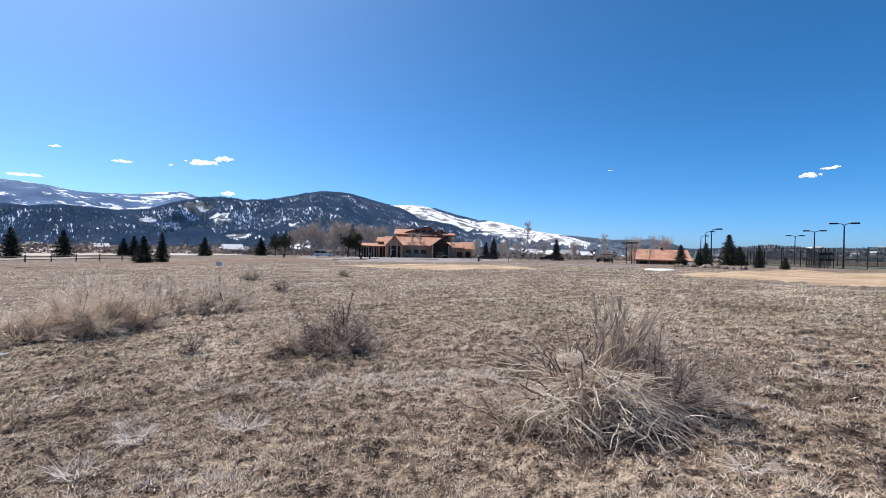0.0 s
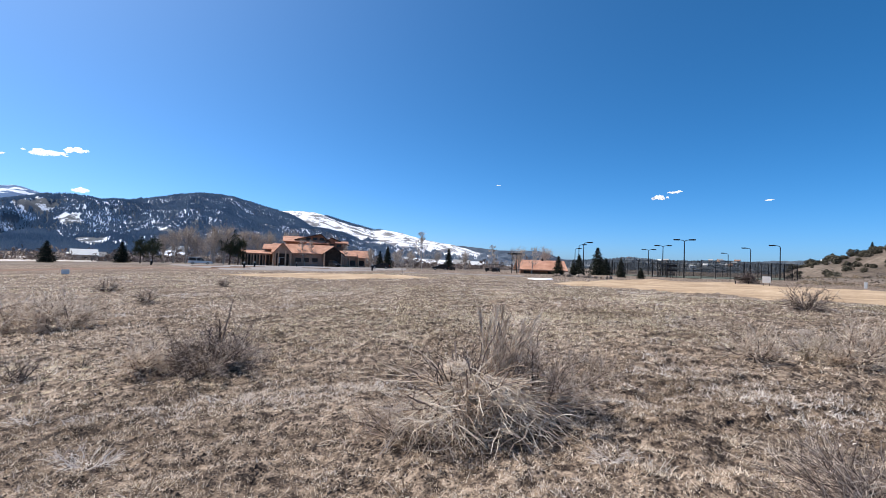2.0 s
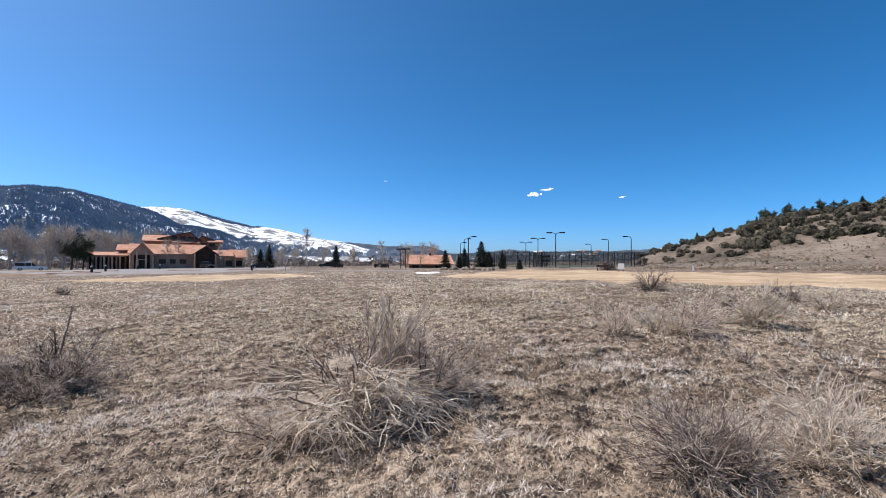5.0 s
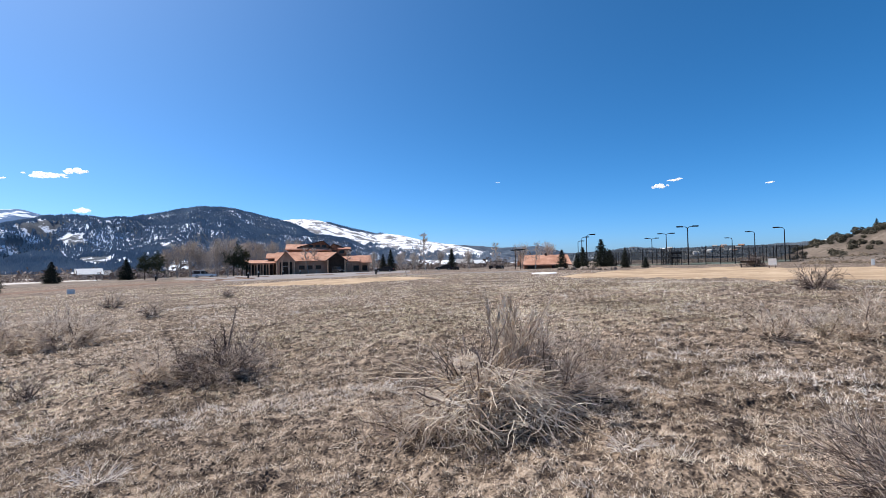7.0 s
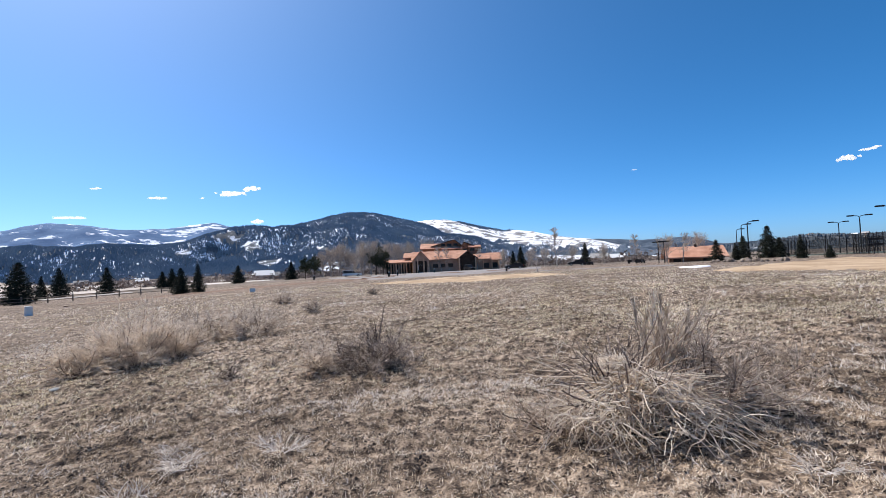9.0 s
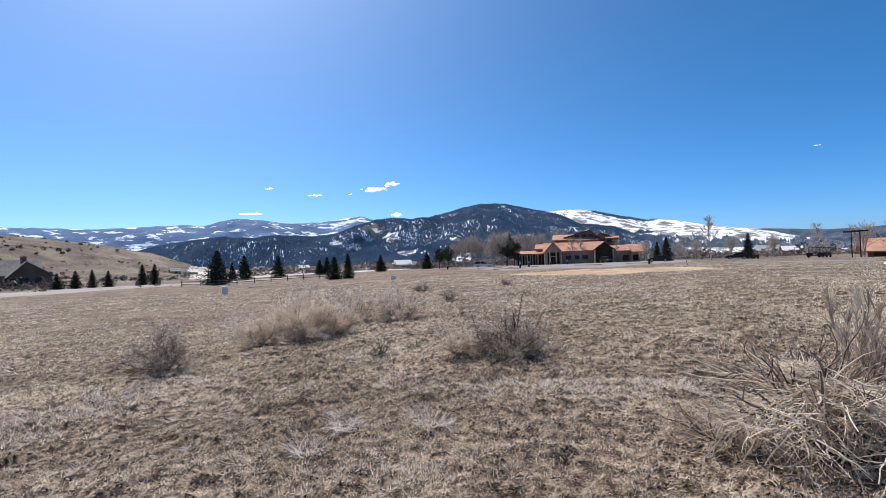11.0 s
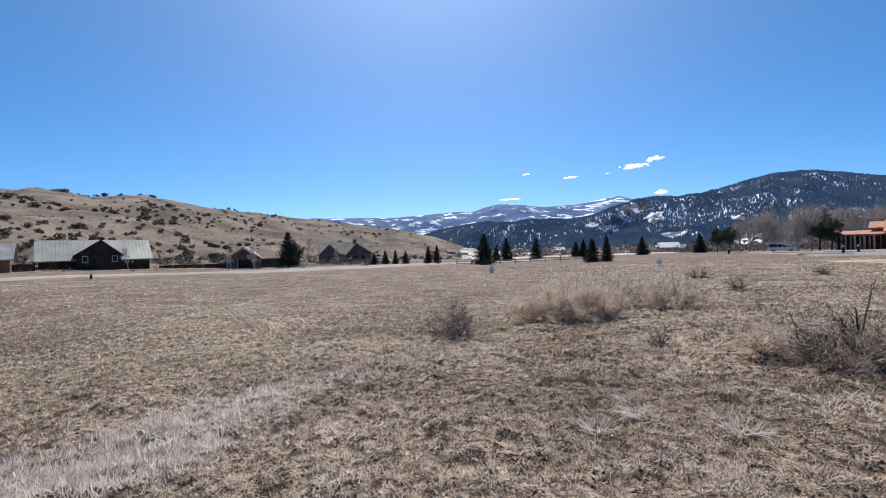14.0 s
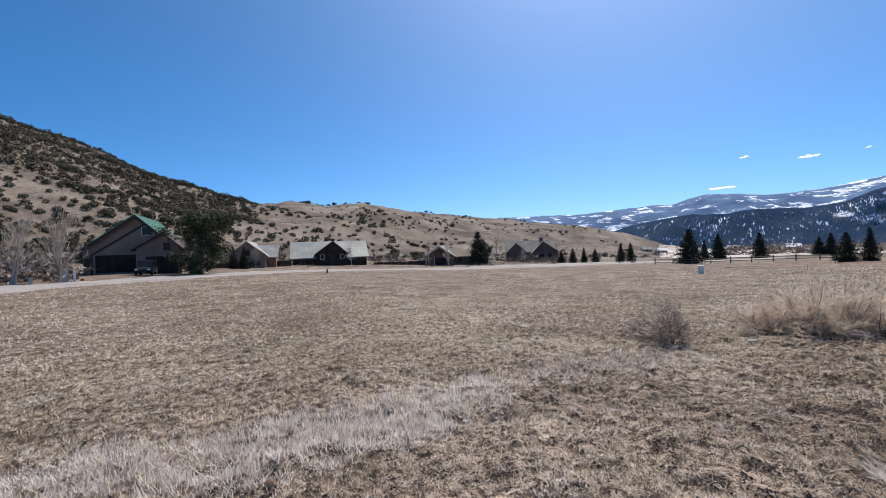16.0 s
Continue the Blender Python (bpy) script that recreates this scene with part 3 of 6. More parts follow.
def cone_forest(name, region, count, seed, height, width, thin, label, mat, limits=(0.03, 0.99), clearings=(), where=None):
    """A far wood: many small three-sided trees on a mountain's slope, thinner where snow lies open."""
    rng = np.random.default_rng(seed)
    x, y, z = region
    rows, cols = x.shape
    lastrow = int(rows / 1.35) + 1
    u, w = rng.uniform(limits[0], limits[1], count) * lastrow, rng.uniform(0.01, 0.98, count) * (cols - 1)
    i, j = u.astype(int), w.astype(int)
    fu, fw = u - i, w - j

    def mix(g):
        return (g[i, j] * (1 - fu) + g[i + 1, j] * fu) * (1 - fw) + (g[i, j + 1] * (1 - fu) + g[i + 1, j + 1] * fu) * fw
    px, py, pz = mix(x), mix(y), mix(z)
    open_snow = fbm(px / 90, py / 140, 21, 4)
    az, el = np.degrees(np.arctan2(-px, py)), np.degrees(np.arctan2(pz - EYE, np.hypot(px, py)))
    keep = ((open_snow < thin) | (u > 0.72 * lastrow)) & (pz > -11) & (rng.random(count) > 0.25 * smooth(0.2, 0.7, open_snow))
    if where is not None:
        keep &= where(az, el)
    for a, e, da, de in clearings:
        keep &= ((az - a) / da) ** 2 + ((el - e) / de) ** 2 + fbm(az * 1.6, el * 2.2, 33, 3) * 0.9 > 1
    px, py, pz = px[keep], py[keep], pz[keep]
    n = len(px)
    h = rng.uniform(0.6, 1.3, n) * height
    ring = np.arange(3) * 2 * math.pi / 3
    b = np.stack([px[:, None] + np.cos(ring) * width * h[:, None] / height, py[:, None] + np.sin(ring) * width * h[:, None] / height, (pz - 1)[:, None] + 0 * ring], -1)
    tip = np.stack([px + rng.normal(0, 0.4, n), py, pz + h], -1)[:, None]
    v = np.concatenate([b, tip], 1).reshape(-1, 3)
    f = np.array([[k, (k + 1) % 3, 3] for k in range(3)])
    f = (f[None] + (np.arange(n) * 4)[:, None, None]).reshape(-1, 3)
    tagged(new(name, mesh_np(name, v, f, mat)), label, "forest", kind="stuff")


cone_forest("forest", near, 150000, 1, 6.0, 1.9, 0.85, "dense dark conifer forest over a mountain", FOREST_HAZED,
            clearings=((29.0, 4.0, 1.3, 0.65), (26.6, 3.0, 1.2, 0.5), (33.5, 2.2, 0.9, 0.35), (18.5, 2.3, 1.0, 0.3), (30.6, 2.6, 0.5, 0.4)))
cone_forest("forest", dark, 11000, 2, 5.5, 3.0, 0.5, "dark pines over low far hills", FOREST_DARK_HAZED)


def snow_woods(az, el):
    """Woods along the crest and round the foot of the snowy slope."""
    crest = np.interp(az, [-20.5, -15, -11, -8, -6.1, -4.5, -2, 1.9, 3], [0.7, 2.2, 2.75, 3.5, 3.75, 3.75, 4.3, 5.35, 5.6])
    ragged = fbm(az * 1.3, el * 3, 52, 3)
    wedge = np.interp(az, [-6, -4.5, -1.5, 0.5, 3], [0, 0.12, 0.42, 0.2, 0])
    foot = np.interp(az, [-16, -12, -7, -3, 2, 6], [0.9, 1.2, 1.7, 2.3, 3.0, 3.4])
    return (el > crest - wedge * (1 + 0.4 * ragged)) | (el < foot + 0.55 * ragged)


cone_forest("forest", snowy, 42000, 3, 11.0, 4.6, 9.0, "dark conifers along a snowy mountain slope", FOREST_HAZED, limits=(0.25, 0.999), where=snow_woods)


# ---- plants ----
def sit(az, el, least=30.0, most=300.0):
    """The place on the ground that is seen from the first eye at an azimuth and an elevation."""
    r = np.linspace(least, most, 700)
    a = radians(az)
    z = land(-math.sin(a) * r, math.cos(a) * r)
    i = int(np.argmin(np.abs(np.degrees(np.arctan2(z - EYE, r)) - el)))
    return -math.sin(a) * r[i], math.cos(a) * r[i], float(z[i]), float(r[i])


def sprout(rng, start, way, length, k, wander, droop):
    """Crooked lines from start points, n of them, with k points each."""
    n = len(start)
    pts, d = [start], unit(way)
    for _ in range(k - 1):
        d = unit(d + rng.normal(0, wander, (n, 3)) + np.array([0, 0, -droop]))
        pts.append(pts[-1] + d * (length / (k - 1))[:, None])
    return np.stack(pts, 1)


def offshoots(rng, lines, n, lo, hi, spread, up=0.0):
    """Start points and ways of n side shoots from given lines."""
    i = rng.integers(0, len(lines), n)
    k = lines.shape[1] - 1
    t = rng.uniform(lo, hi, n) * k
    j = np.minimum(t.astype(int), k - 1)
    a, b = lines[i, j], lines[i, j + 1]
    return a + (b - a) * (t - j)[:, None], unit(unit(b - a) + rng.normal(0, spread, (n, 3)) + np.array([0, 0, up]))


def taper(lines, r0, r1):
    n, k, _ = lines.shape
    return np.linspace(r0, r1, k)[None].repeat(n, 0)


def shrub(name, label, x, y, width, height, seed, stems=40, twigs=350, fine=1600, spread=1.0, mats=(None, None, None), droop=0.02, thick=1.0, lean=(0, 0), floor=0.0, category="shrub", group="", reach_by=(0.6, 1.3)):
    """A leafless steppe shrub: woody stems, side twigs and a haze of fine tips."""
    rng = np.random.default_rng(seed)
    z = ground_z(x, y)
    ob = thing(name, label, category, x, y, z - 0.02, group=group)
    a = rng.uniform(0, 2 * math.pi, stems)
    tilt = spread * rng.uniform(0.15, 1.0, stems) ** 0.6
    way = np.stack([np.cos(a) * np.sin(tilt) + lean[0], np.sin(a) * np.sin(tilt) + lean[1], np.cos(tilt)], -1)
    reach = 1 / np.sqrt((np.sin(tilt) / (width / 2)) ** 2 + (np.cos(tilt) / height) ** 2)
    start = np.stack([np.cos(a) * width * 0.06 * rng.random(stems), np.sin(a) * width * 0.06 * rng.random(stems), 0 * a], -1)
    l1 = sprout(rng, start, way, reach * rng.uniform(*reach_by, stems), 9, 0.22, droop)
    s2, w2 = offshoots(rng, l1, twigs, 0.2, 1.0, 0.6, 0.14)
    l2 = sprout(rng, s2, w2, height * rng.uniform(0.2, 0.55, twigs), 6, 0.26, droop * 0.5)
    s3, w3 = offshoots(rng, l2, fine, 0.2, 1.0, 0.5, 0.15)
    l3 = sprout(rng, s3, w3, height * rng.uniform(0.06, 0.22, fine), 3, 0.3, 0)
    for lines in (l1, l2, l3):
        lines[..., 2] = np.maximum(lines[..., 2], floor + 0.01)
    part("branchwork", mesh_np("branchwork", *tubes(l1, taper(l1, 0.0085 * thick, 0.003 * thick), 4), mats[0]), None, ob, kind="stuff")
    part("twigwork", mesh_np("twigwork", *tubes(l2, taper(l2, 0.0034 * thick, 0.0018 * thick)), mats[1]), None, ob, kind="stuff")
    part("brushwork", mesh_np("brushwork", *tubes(l3, taper(l3, 0.0026 * thick, 0.0011 * thick), 1), mats[2]), None, ob, kind="stuff")
    return ob


BUSHES = "sagebrush clumps in the turf"
# the large broken bush before the camera
big = shrub("rabbitbrush", "large broken-down grey rabbitbrush with matted dead straw", 1.40, 4.12, 1.95, 0.50, 3, 100, 800, 2300, 1.3, (TWIG_PALE, TWIG_DARK, TWIG), 0.02, 1.35, (0.08, 0.0), group=BUSHES, reach_by=(0.55, 1.15))
rng = np.random.default_rng(31)
n = 16
a = rng.uniform(-0.6, 1.6, n)
tall = sprout(rng, np.stack([rng.normal(0.22, 0.11, n), rng.normal(0.1, 0.1, n), np.full(n, 0.2)], -1), np.stack([np.cos(a) * 0.5, np.sin(a) * 0.15, np.ones(n)], -1), rng.uniform(0.45, 0.95, n), 9, 0.12, 0)
s2, w2 = offshoots(rng, tall, 620, 0.3, 1, 0.28, 0.3)
side = sprout(rng, s2, w2, rng.uniform(0.06, 0.2, 620), 4, 0.12, 0)
part("stalkwork", mesh_np("stalkwork", *join_np([tubes(tall, taper(tall, 0.005, 0.002)), tubes(side, taper(side, 0.0042, 0.0022))]), TWIG_STRAW), None, big, "tall bare grey stalks", "stuff")
n = 1700
a = rng.uniform(0, 2 * math.pi, n)
d = rng.uniform(0.05, 0.75, n)
litter = sprout(rng, np.stack([np.cos(a) * d - 0.05, np.sin(a) * d * 0.7 - 0.3, 0.42 - d * 0.42 + rng.uniform(0, 0.12, n)], -1),
                np.stack([np.cos(a + rng.normal(0, 1.6, n)), np.sin(a + rng.normal(0, 1.6, n)) - 0.2, rng.normal(-0.2, 0.3, n)], -1), rng.uniform(0.08, 0.42, n), 6, 0.17, 0.05)
litter[..., 2] = np.maximum(litter[..., 2], 0.015)
part("straw", mesh_np("straw", *tubes(litter, taper(litter, 0.0048, 0.0024), 1), TWIG_STRAW), None, big, "matted pale straw-coloured dead stems", "stuff")
n = 900
a, d = rng.uniform(0, 2 * math.pi, n), rng.uniform(0, 0.17, n)
nest = sprout(rng, np.stack([np.cos(a) * d - 0.2, np.sin(a) * d + 0.02, 0.50 + rng.uniform(-0.07, 0.06, n) - d * 0.3], -1), np.stack([np.cos(a + 1.6), np.sin(a + 1.6), rng.normal(-0.1, 0.2, n)], -1), rng.uniform(0.05, 0.16, n), 4, 0.3, 0.05)
part("straw_mat", mesh_np("straw_mat", *tubes(nest, taper(nest, 0.0044, 0.002), 1), TWIG_STRAW), None, big, "tangle of pale straw in the crown", "stuff")
n = 64
a = rng.uniform(0, 2 * math.pi, n)
arch = sprout(rng, np.stack([np.cos(a) * 0.1 - 0.1, np.sin(a) * 0.1, np.full(n, 0.3)], -1), np.stack([np.cos(a), np.sin(a), rng.uniform(0.1, 0.7, n)], -1), rng.uniform(0.35, 0.85, n), 9, 0.13, 0.05)
part("dead_branch", mesh_np("dead_branch", *tubes(arch, taper(arch, 0.008, 0.003), 5), TWIG_PALE), None, big, "bleached bare branches", "stuff")
n = 22
a = rng.uniform(1.2, 4.6, n)
prop = sprout(rng, np.stack([rng.normal(-0.2, 0.1, n), rng.normal(-0.05, 0.08, n), np.full(n, 0.08)], -1), np.stack([np.cos(a) * 0.8, np.sin(a) * 0.5, rng.uniform(0.6, 1.5, n)], -1), rng.uniform(0.4, 0.75, n), 8, 0.13, 0)
s2, w2 = offshoots(rng, prop, 70, 0.35, 1, 0.45, 0.1)
twig = sprout(rng, s2, w2, rng.uniform(0.08, 0.26, 70), 5, 0.14, 0)
part("dark_branch", mesh_np("dark_branch", *join_np([tubes(prop, taper(prop, 0.012, 0.005), 4), tubes(twig, taper(twig, 0.005, 0.0025), 4)]), TWIG_DARK), None, big, "weathered dark stems splayed outwards", "stuff")
stray = sprout(rng, np.array([[0.0, 0.0, 0.3]]), np.array([[0.1, 0.05, 1.0]]), np.array([0.68]), 9, 0.13, 0)
part("dark_stem", mesh_np("dark_stem", *tubes(stray, taper(stray, 0.009, 0.004), 5), TWIG_DARK), None, big, "single tall dark dead stem")
# the dense dark side towards the right
shrub("rabbitbrush", "dense dark twiggy side shoot of a rabbitbrush", 2.08, 4.2, 1.5, 0.62, 4, 50, 560, 4200, 1.2, (TWIG_DARK, TWIG, TWIG), 0.03, 1.0, (0.2, 0.05), group=BUSHES)
shrub("rabbitbrush", "low grey collapsed rabbitbrush with trailing twigs", 0.72, 4.05, 1.3, 0.42, 5, 44, 420, 2200, 1.4, (TWIG_DARK, TWIG_PALE, TWIG), 0.05, 1.0, (-0.2, -0.1), group=BUSHES, reach_by=(0.5, 0.95))

stick_bush = shrub("rabbitbrush", "grey-olive rabbitbrush with one tall dead stem", -1.66, 7.25, 2.7, 0.5, 6, 130, 1900, 9500, 1.42, (TWIG_DARK, TWIG_DARK, TWIG), 0.02, 1.25, group=BUSHES, reach_by=(0.45, 0.95))
rng = np.random.default_rng(6)
stem = sprout(rng, np.array([[0.06, 0, 0.2], [0.09, 0, 0.15], [0.0, 0.02, 0.2]]), np.array([[0.03, 0, 1.0], [0.02, 0, 1.0], [-0.3, 0, 0.9]]), np.array([0.82, 0.62, 0.42]), 9, 0.07, 0)
s2, w2 = offshoots(rng, stem, 16, 0.4, 1, 0.5, 0.3)
fork = sprout(rng, s2, w2, rng.uniform(0.08, 0.26, 16), 5, 0.15, 0)
part("dead_stem", mesh_np("dead_stem", *join_np([tubes(stem, taper(stem, 0.016, 0.007), 4), tubes(fork, taper(fork, 0.005, 0.0025), 3)]), TWIG_DARK), None, stick_bush, "tall dark forked dead stem")

G1, G2, G3, G4 = (TWIG_DARK, TWIG_DARK, TWIG), (TWIG_DARK, TWIG_TAN, TWIG_TAN), (TWIG_DARK, TWIG, TWIG_TAN), (TWIG, TWIG_OLIVE, TWIG_STRAW)
G5 = (TWIG_DARK, TWIG_PALE, TWIG_PALE)
STRAWY, GREY, OLIVE, BLEACHED = "feathery straw-coloured dry rabbitbrush", "grey leafless twiggy sagebrush", "pale olive-tinged dry rabbitbrush", "bleached spiky rabbitbrush with a dark base"
for i, (x, y, w, h, mats, label, count, thick) in enumerate([
        (-7.75, 9.85, 2.2, 1.05, G2, STRAWY, 9000, 1.6), (-8.6, 9.3, 1.4, 0.75, G2, STRAWY, 4600, 1.6), (-7.0, 10.2, 1.3, 0.7, G2, STRAWY, 3600, 1.6), (-2.55, 7.3, 0.8, 0.5, G2, STRAWY, 1800, 1.2), (-8.1, 13.2, 1.7, 0.85, G3, GREY, 5200, 1.7), (-6.5, 12.9, 1.9, 0.82, G3, GREY, 5200, 1.7),
        (-7.4, 14.2, 1.3, 0.95, G2, STRAWY, 2200, 1.6), (-8.35, 6.42, 1.2, 0.72, G1, GREY, 3000, 1.3), (-4.16, 7.45, 0.45, 0.45, G1, GREY, 420, 1.2), (-3.7, 8.0, 0.35, 0.22, G3, GREY, 260, 1.2),
        (-11.15, 25.9, 1.5, 0.6, G3, GREY, 1300, 2.6), (-7.0, 19.5, 1.1, 0.5, G3, GREY, 1000, 2.2), (-6.13, 27.9, 1.0, 0.4, G3, GREY, 700, 2.6),
        (2.95, 1.78, 0.56, 0.76, G1, GREY, 2200, 0.8), (3.06, 1.72, 0.4, 0.64, G1, GREY, 1300, 0.8), (3.88, 1.55, 0.8, 0.62, (TWIG_STRAW, TWIG_STRAW, TWIG_STRAW), STRAWY, 2600, 1.0),
        (15.1, 11.5, 1.7, 0.75, G1, GREY, 1500, 2.0), (5.75, 4.95, 0.7, 0.52, G5, BLEACHED, 1100, 1.3), (6.35, 4.75, 0.5, 0.45, G4, OLIVE, 900, 1.2), (6.75, 4.55, 0.9, 0.62, G5, BLEACHED, 2200, 1.3),
        (9.1, 4.6, 0.9, 0.58, G4, OLIVE, 2600, 1.5), (15.1, 6.9, 0.9, 0.5, G1, GREY, 900, 2.0), (13.5, 5.35, 1.2, 0.55, G4, OLIVE, 1400, 1.8), (5.75, 3.1, 0.5, 0.2, G3, GREY, 500, 1.0),
        (12.3, 7.0, 0.9, 0.42, G3, GREY, 800, 1.8), (7.2, 5.5, 0.7, 0.35, G3, GREY, 700, 1.4), (0.55, 24.5, 0.8, 0.35, G2, STRAWY, 500, 2.4)]):
    shrub("rabbitbrush" if mats is not G1 else "sagebrush", label, x, y, w * 1.1, h, 50 + i, max(14, int(26 * w)), max(60, count // 6), count, 1.12, mats, 0.02, thick, group=BUSHES)


# ---- grass ----
def blades(rng, x, y, length, width, rise):
    """Single dry blades, each one slim pointed leaf."""
    n = len(x)
    a = rng.uniform(0, 2 * math.pi, n)
    h = np.stack([np.cos(a), np.sin(a)], -1)
    base = np.stack([x, y, land(x, y) - 0.004], -1)
    tip = base + np.concatenate([h * (length * np.cos(rise))[:, None], (length * np.sin(rise))[:, None]], 1)
    w = np.stack([-h[:, 1] * width, h[:, 0] * width, rng.normal(0, 0.35, n) * width], -1)
    return np.stack([base - w, base + w, tip], 1).reshape(-1, 3), np.arange(n * 3).reshape(-1, 3)


def sector(rng, n, r0, r1, az0=-84, az1=132):
    a, r = np.radians(rng.uniform(az0, az1, n)), np.sqrt(rng.uniform(r0 * r0, r1 * r1, n))
    return -np.sin(a) * r, np.cos(a) * r


def strip(x, y):
    """How near a point is to the swath of long pale grass, from 0 to 1."""
    px, py = np.array([-4.0, -4.9, -5.5, -6.3, -7.1, -7.6, -7.4]), np.array([-4.2, -2.2, -0.7, 0.6, 2.2, 3.9, 5.4])
    d = np.full(np.shape(x), 99.0)
    for i in range(len(px) - 1):
        ax, ay, bx, by = px[i], py[i], px[i + 1], py[i + 1]
        t = np.clip(((x - ax) * (bx - ax) + (y - ay) * (by - ay)) / ((bx - ax) ** 2 + (by - ay) ** 2), 0, 1)
        d = np.minimum(d, np.hypot(x - ax - t * (bx - ax), y - ay - t * (by - ay)))
    return (1 - smooth(0.1, 1.3, d + fbm(x * 1.1, y * 1.1, 14) * 0.5)) * (0.55 + 0.45 * smooth(-0.3, 0.5, fbm(x * 2.7, y * 2.7, 15)))


EAST_NEAR, EAST_FAR = [(-79, 25), (-60, 26), (-46, 29), (-38, 33), (-27.5, 38)], [(-79, 62), (-62, 66), (-47, 70), (-38, 76), (-32, 55), (-27.5, 39)]
MID_NEAR, MID_FAR = [(-13, 39.5), (0, 36), (13, 50)], [(-13, 40.5), (-6, 52), (2, 60), (13, 51)]


def mown(x, y):
    """Whether a point lies on one of the mown fairways."""
    r, az = np.hypot(x, y), np.degrees(np.arctan2(-x, y))
    inside = np.zeros(np.shape(x), bool)
    for near_edge, far_edge in ((EAST_NEAR, EAST_FAR), (MID_NEAR, MID_FAR)):
        lo, hi = np.interp(az, *zip(*near_edge)), np.interp(az, *zip(*far_edge))
        inside |= (az > near_edge[0][0]) & (az < near_edge[-1][0]) & (r > lo * 1.01) & (r < hi * 0.99)
    return inside


def lawn(rng, mat, pale, label, olive=False):
    chunks = []
    swath = ((0.9, 3.2, 8000, 8, 0.085, 0.0026, 0), (3.2, 6.5, 22000, 8, 0.09, 0.0032, 0), (6.5, 13, 14000, 7, 0.10, 0.005, 0)) if pale else ()
    for r0, r1, tufts, each, size, wide, low in ((0.9, 3.2, 17000, 11, 0.038, 0.0025, 0.1), (3.2, 6.5, 40000, 9, 0.044, 0.0034, 0.1), (6.5, 13, 46000, 7, 0.062, 0.0052, 0.1),
                                                 (13, 26, 46000, 6, 0.085, 0.0105, 0.1), (26, 60, 50000, 4, 0.10, 0.021, 0.1), *swath):
        cx, cy = sector(rng, tufts, r0, r1)
        patch = fbm(cx / 0.9, cy / 0.9, 40, 3)
        lush = strip(cx, cy) if low == 0 else np.maximum(strip(cx, cy), smooth(0.2, 0.9, fbm(cx / 1.5, cy / 1.1, 44, 3)) * 0.48)
        lump = fbm(cx / 0.11, cy / 0.11, 6, 2)
        keep = rng.random(tufts) < (lush * 0.65 if pale else (1.0 - 0.45 * smooth(0.0, 0.7, patch)) * (0.16 + 0.84 * smooth(-0.45, 0.25, lump)))
        keep &= ~mown(cx, cy)
        if olive:
            keep &= rng.random(tufts) < smooth(-0.25, 0.35, fbm(cx / 6, cy / 3.5, 48, 3)) * smooth(5, 12, np.hypot(cx, cy))
        cx, cy, lush = cx[keep], cy[keep], lush[keep]
        grow = rng.uniform(0.55, 1.35, len(cx)) * (1.0 + (0.9 * lush if pale else 0.0))
        bx, by, bg = np.repeat(cx, each), np.repeat(cy, each), np.repeat(grow, each)
        m = len(bx)
        bx, by = bx + rng.normal(0, size * 0.36, m) * bg, by + rng.normal(0, size * 0.36, m) * bg
        flat = rng.beta(1.6, 2.6, m) * 1.35 + (0.25 if low == 0 else 0.04)
        chunks.append(blades(rng, bx, by, size * bg * rng.uniform(0.5, 1.35, m), wide * rng.uniform(0.6, 1.4, m) * (1.4 if pale and r1 < 7 else 1.0), flat))
    tagged(new("grass", mesh_np("grass", *join_np(chunks), mat)), label, "grass", kind="stuff")


lawn(np.random.default_rng(8), STRAW, False, "short matted tan winter grass in tufts")
lawn(np.random.default_rng(10), OLIVE_STRAW, False, "olive-tinged patches of short winter grass", olive=True)
lawn(np.random.default_rng(9), PALE, True, "long bleached dead grass lying in swaths")


def clods(rng):
    """Crumbs of dry turf and earth, small uneven lumps among the tufts."""
    chunks = []
    for r0, r1, count, size in ((0.9, 3.2, 20000, 0.010), (3.2, 6.5, 44000, 0.013), (6.5, 14, 34000, 0.019), (14, 26, 9000, 0.03)):
        x, y = sector(rng, count, r0, r1)
        keep = fbm(x / 0.11, y / 0.11, 6, 2) < 0.15
        x, y = x[keep], y[keep]
        n = len(x)
        s = size * rng.uniform(0.5, 1.5, n)
        a = rng.uniform(0, 6.28, n)[:, None] + np.arange(4) * math.pi / 2 + rng.normal(0, 0.3, (n, 4))
        k = s[:, None] * rng.uniform(0.7, 1.4, (n, 4))
        z = land(x, y)
        ring = np.stack([x[:, None] + np.cos(a) * k, y[:, None] + np.sin(a) * k, (z - 0.005)[:, None] + 0 * a], -1)
        tip = np.stack([x + rng.normal(0, 0.4, n) * s, y + rng.normal(0, 0.4, n) * s, z + s * rng.uniform(0.4, 0.9, n)], -1)[:, None]
        f = np.array([[i, (i + 1) % 4, 4] for i in range(4)])
        chunks.append((np.concatenate([ring, tip], 1).reshape(-1, 3), (f[None] + (np.arange(n) * 5)[:, None, None]).reshape(-1, 3)))
    tagged(new("turf_clods", mesh_np("turf_clods", *join_np(chunks), DUFF)), "dark crumbs of dry turf between grass tufts", "turf", kind="stuff")


clods(np.random.default_rng(19))


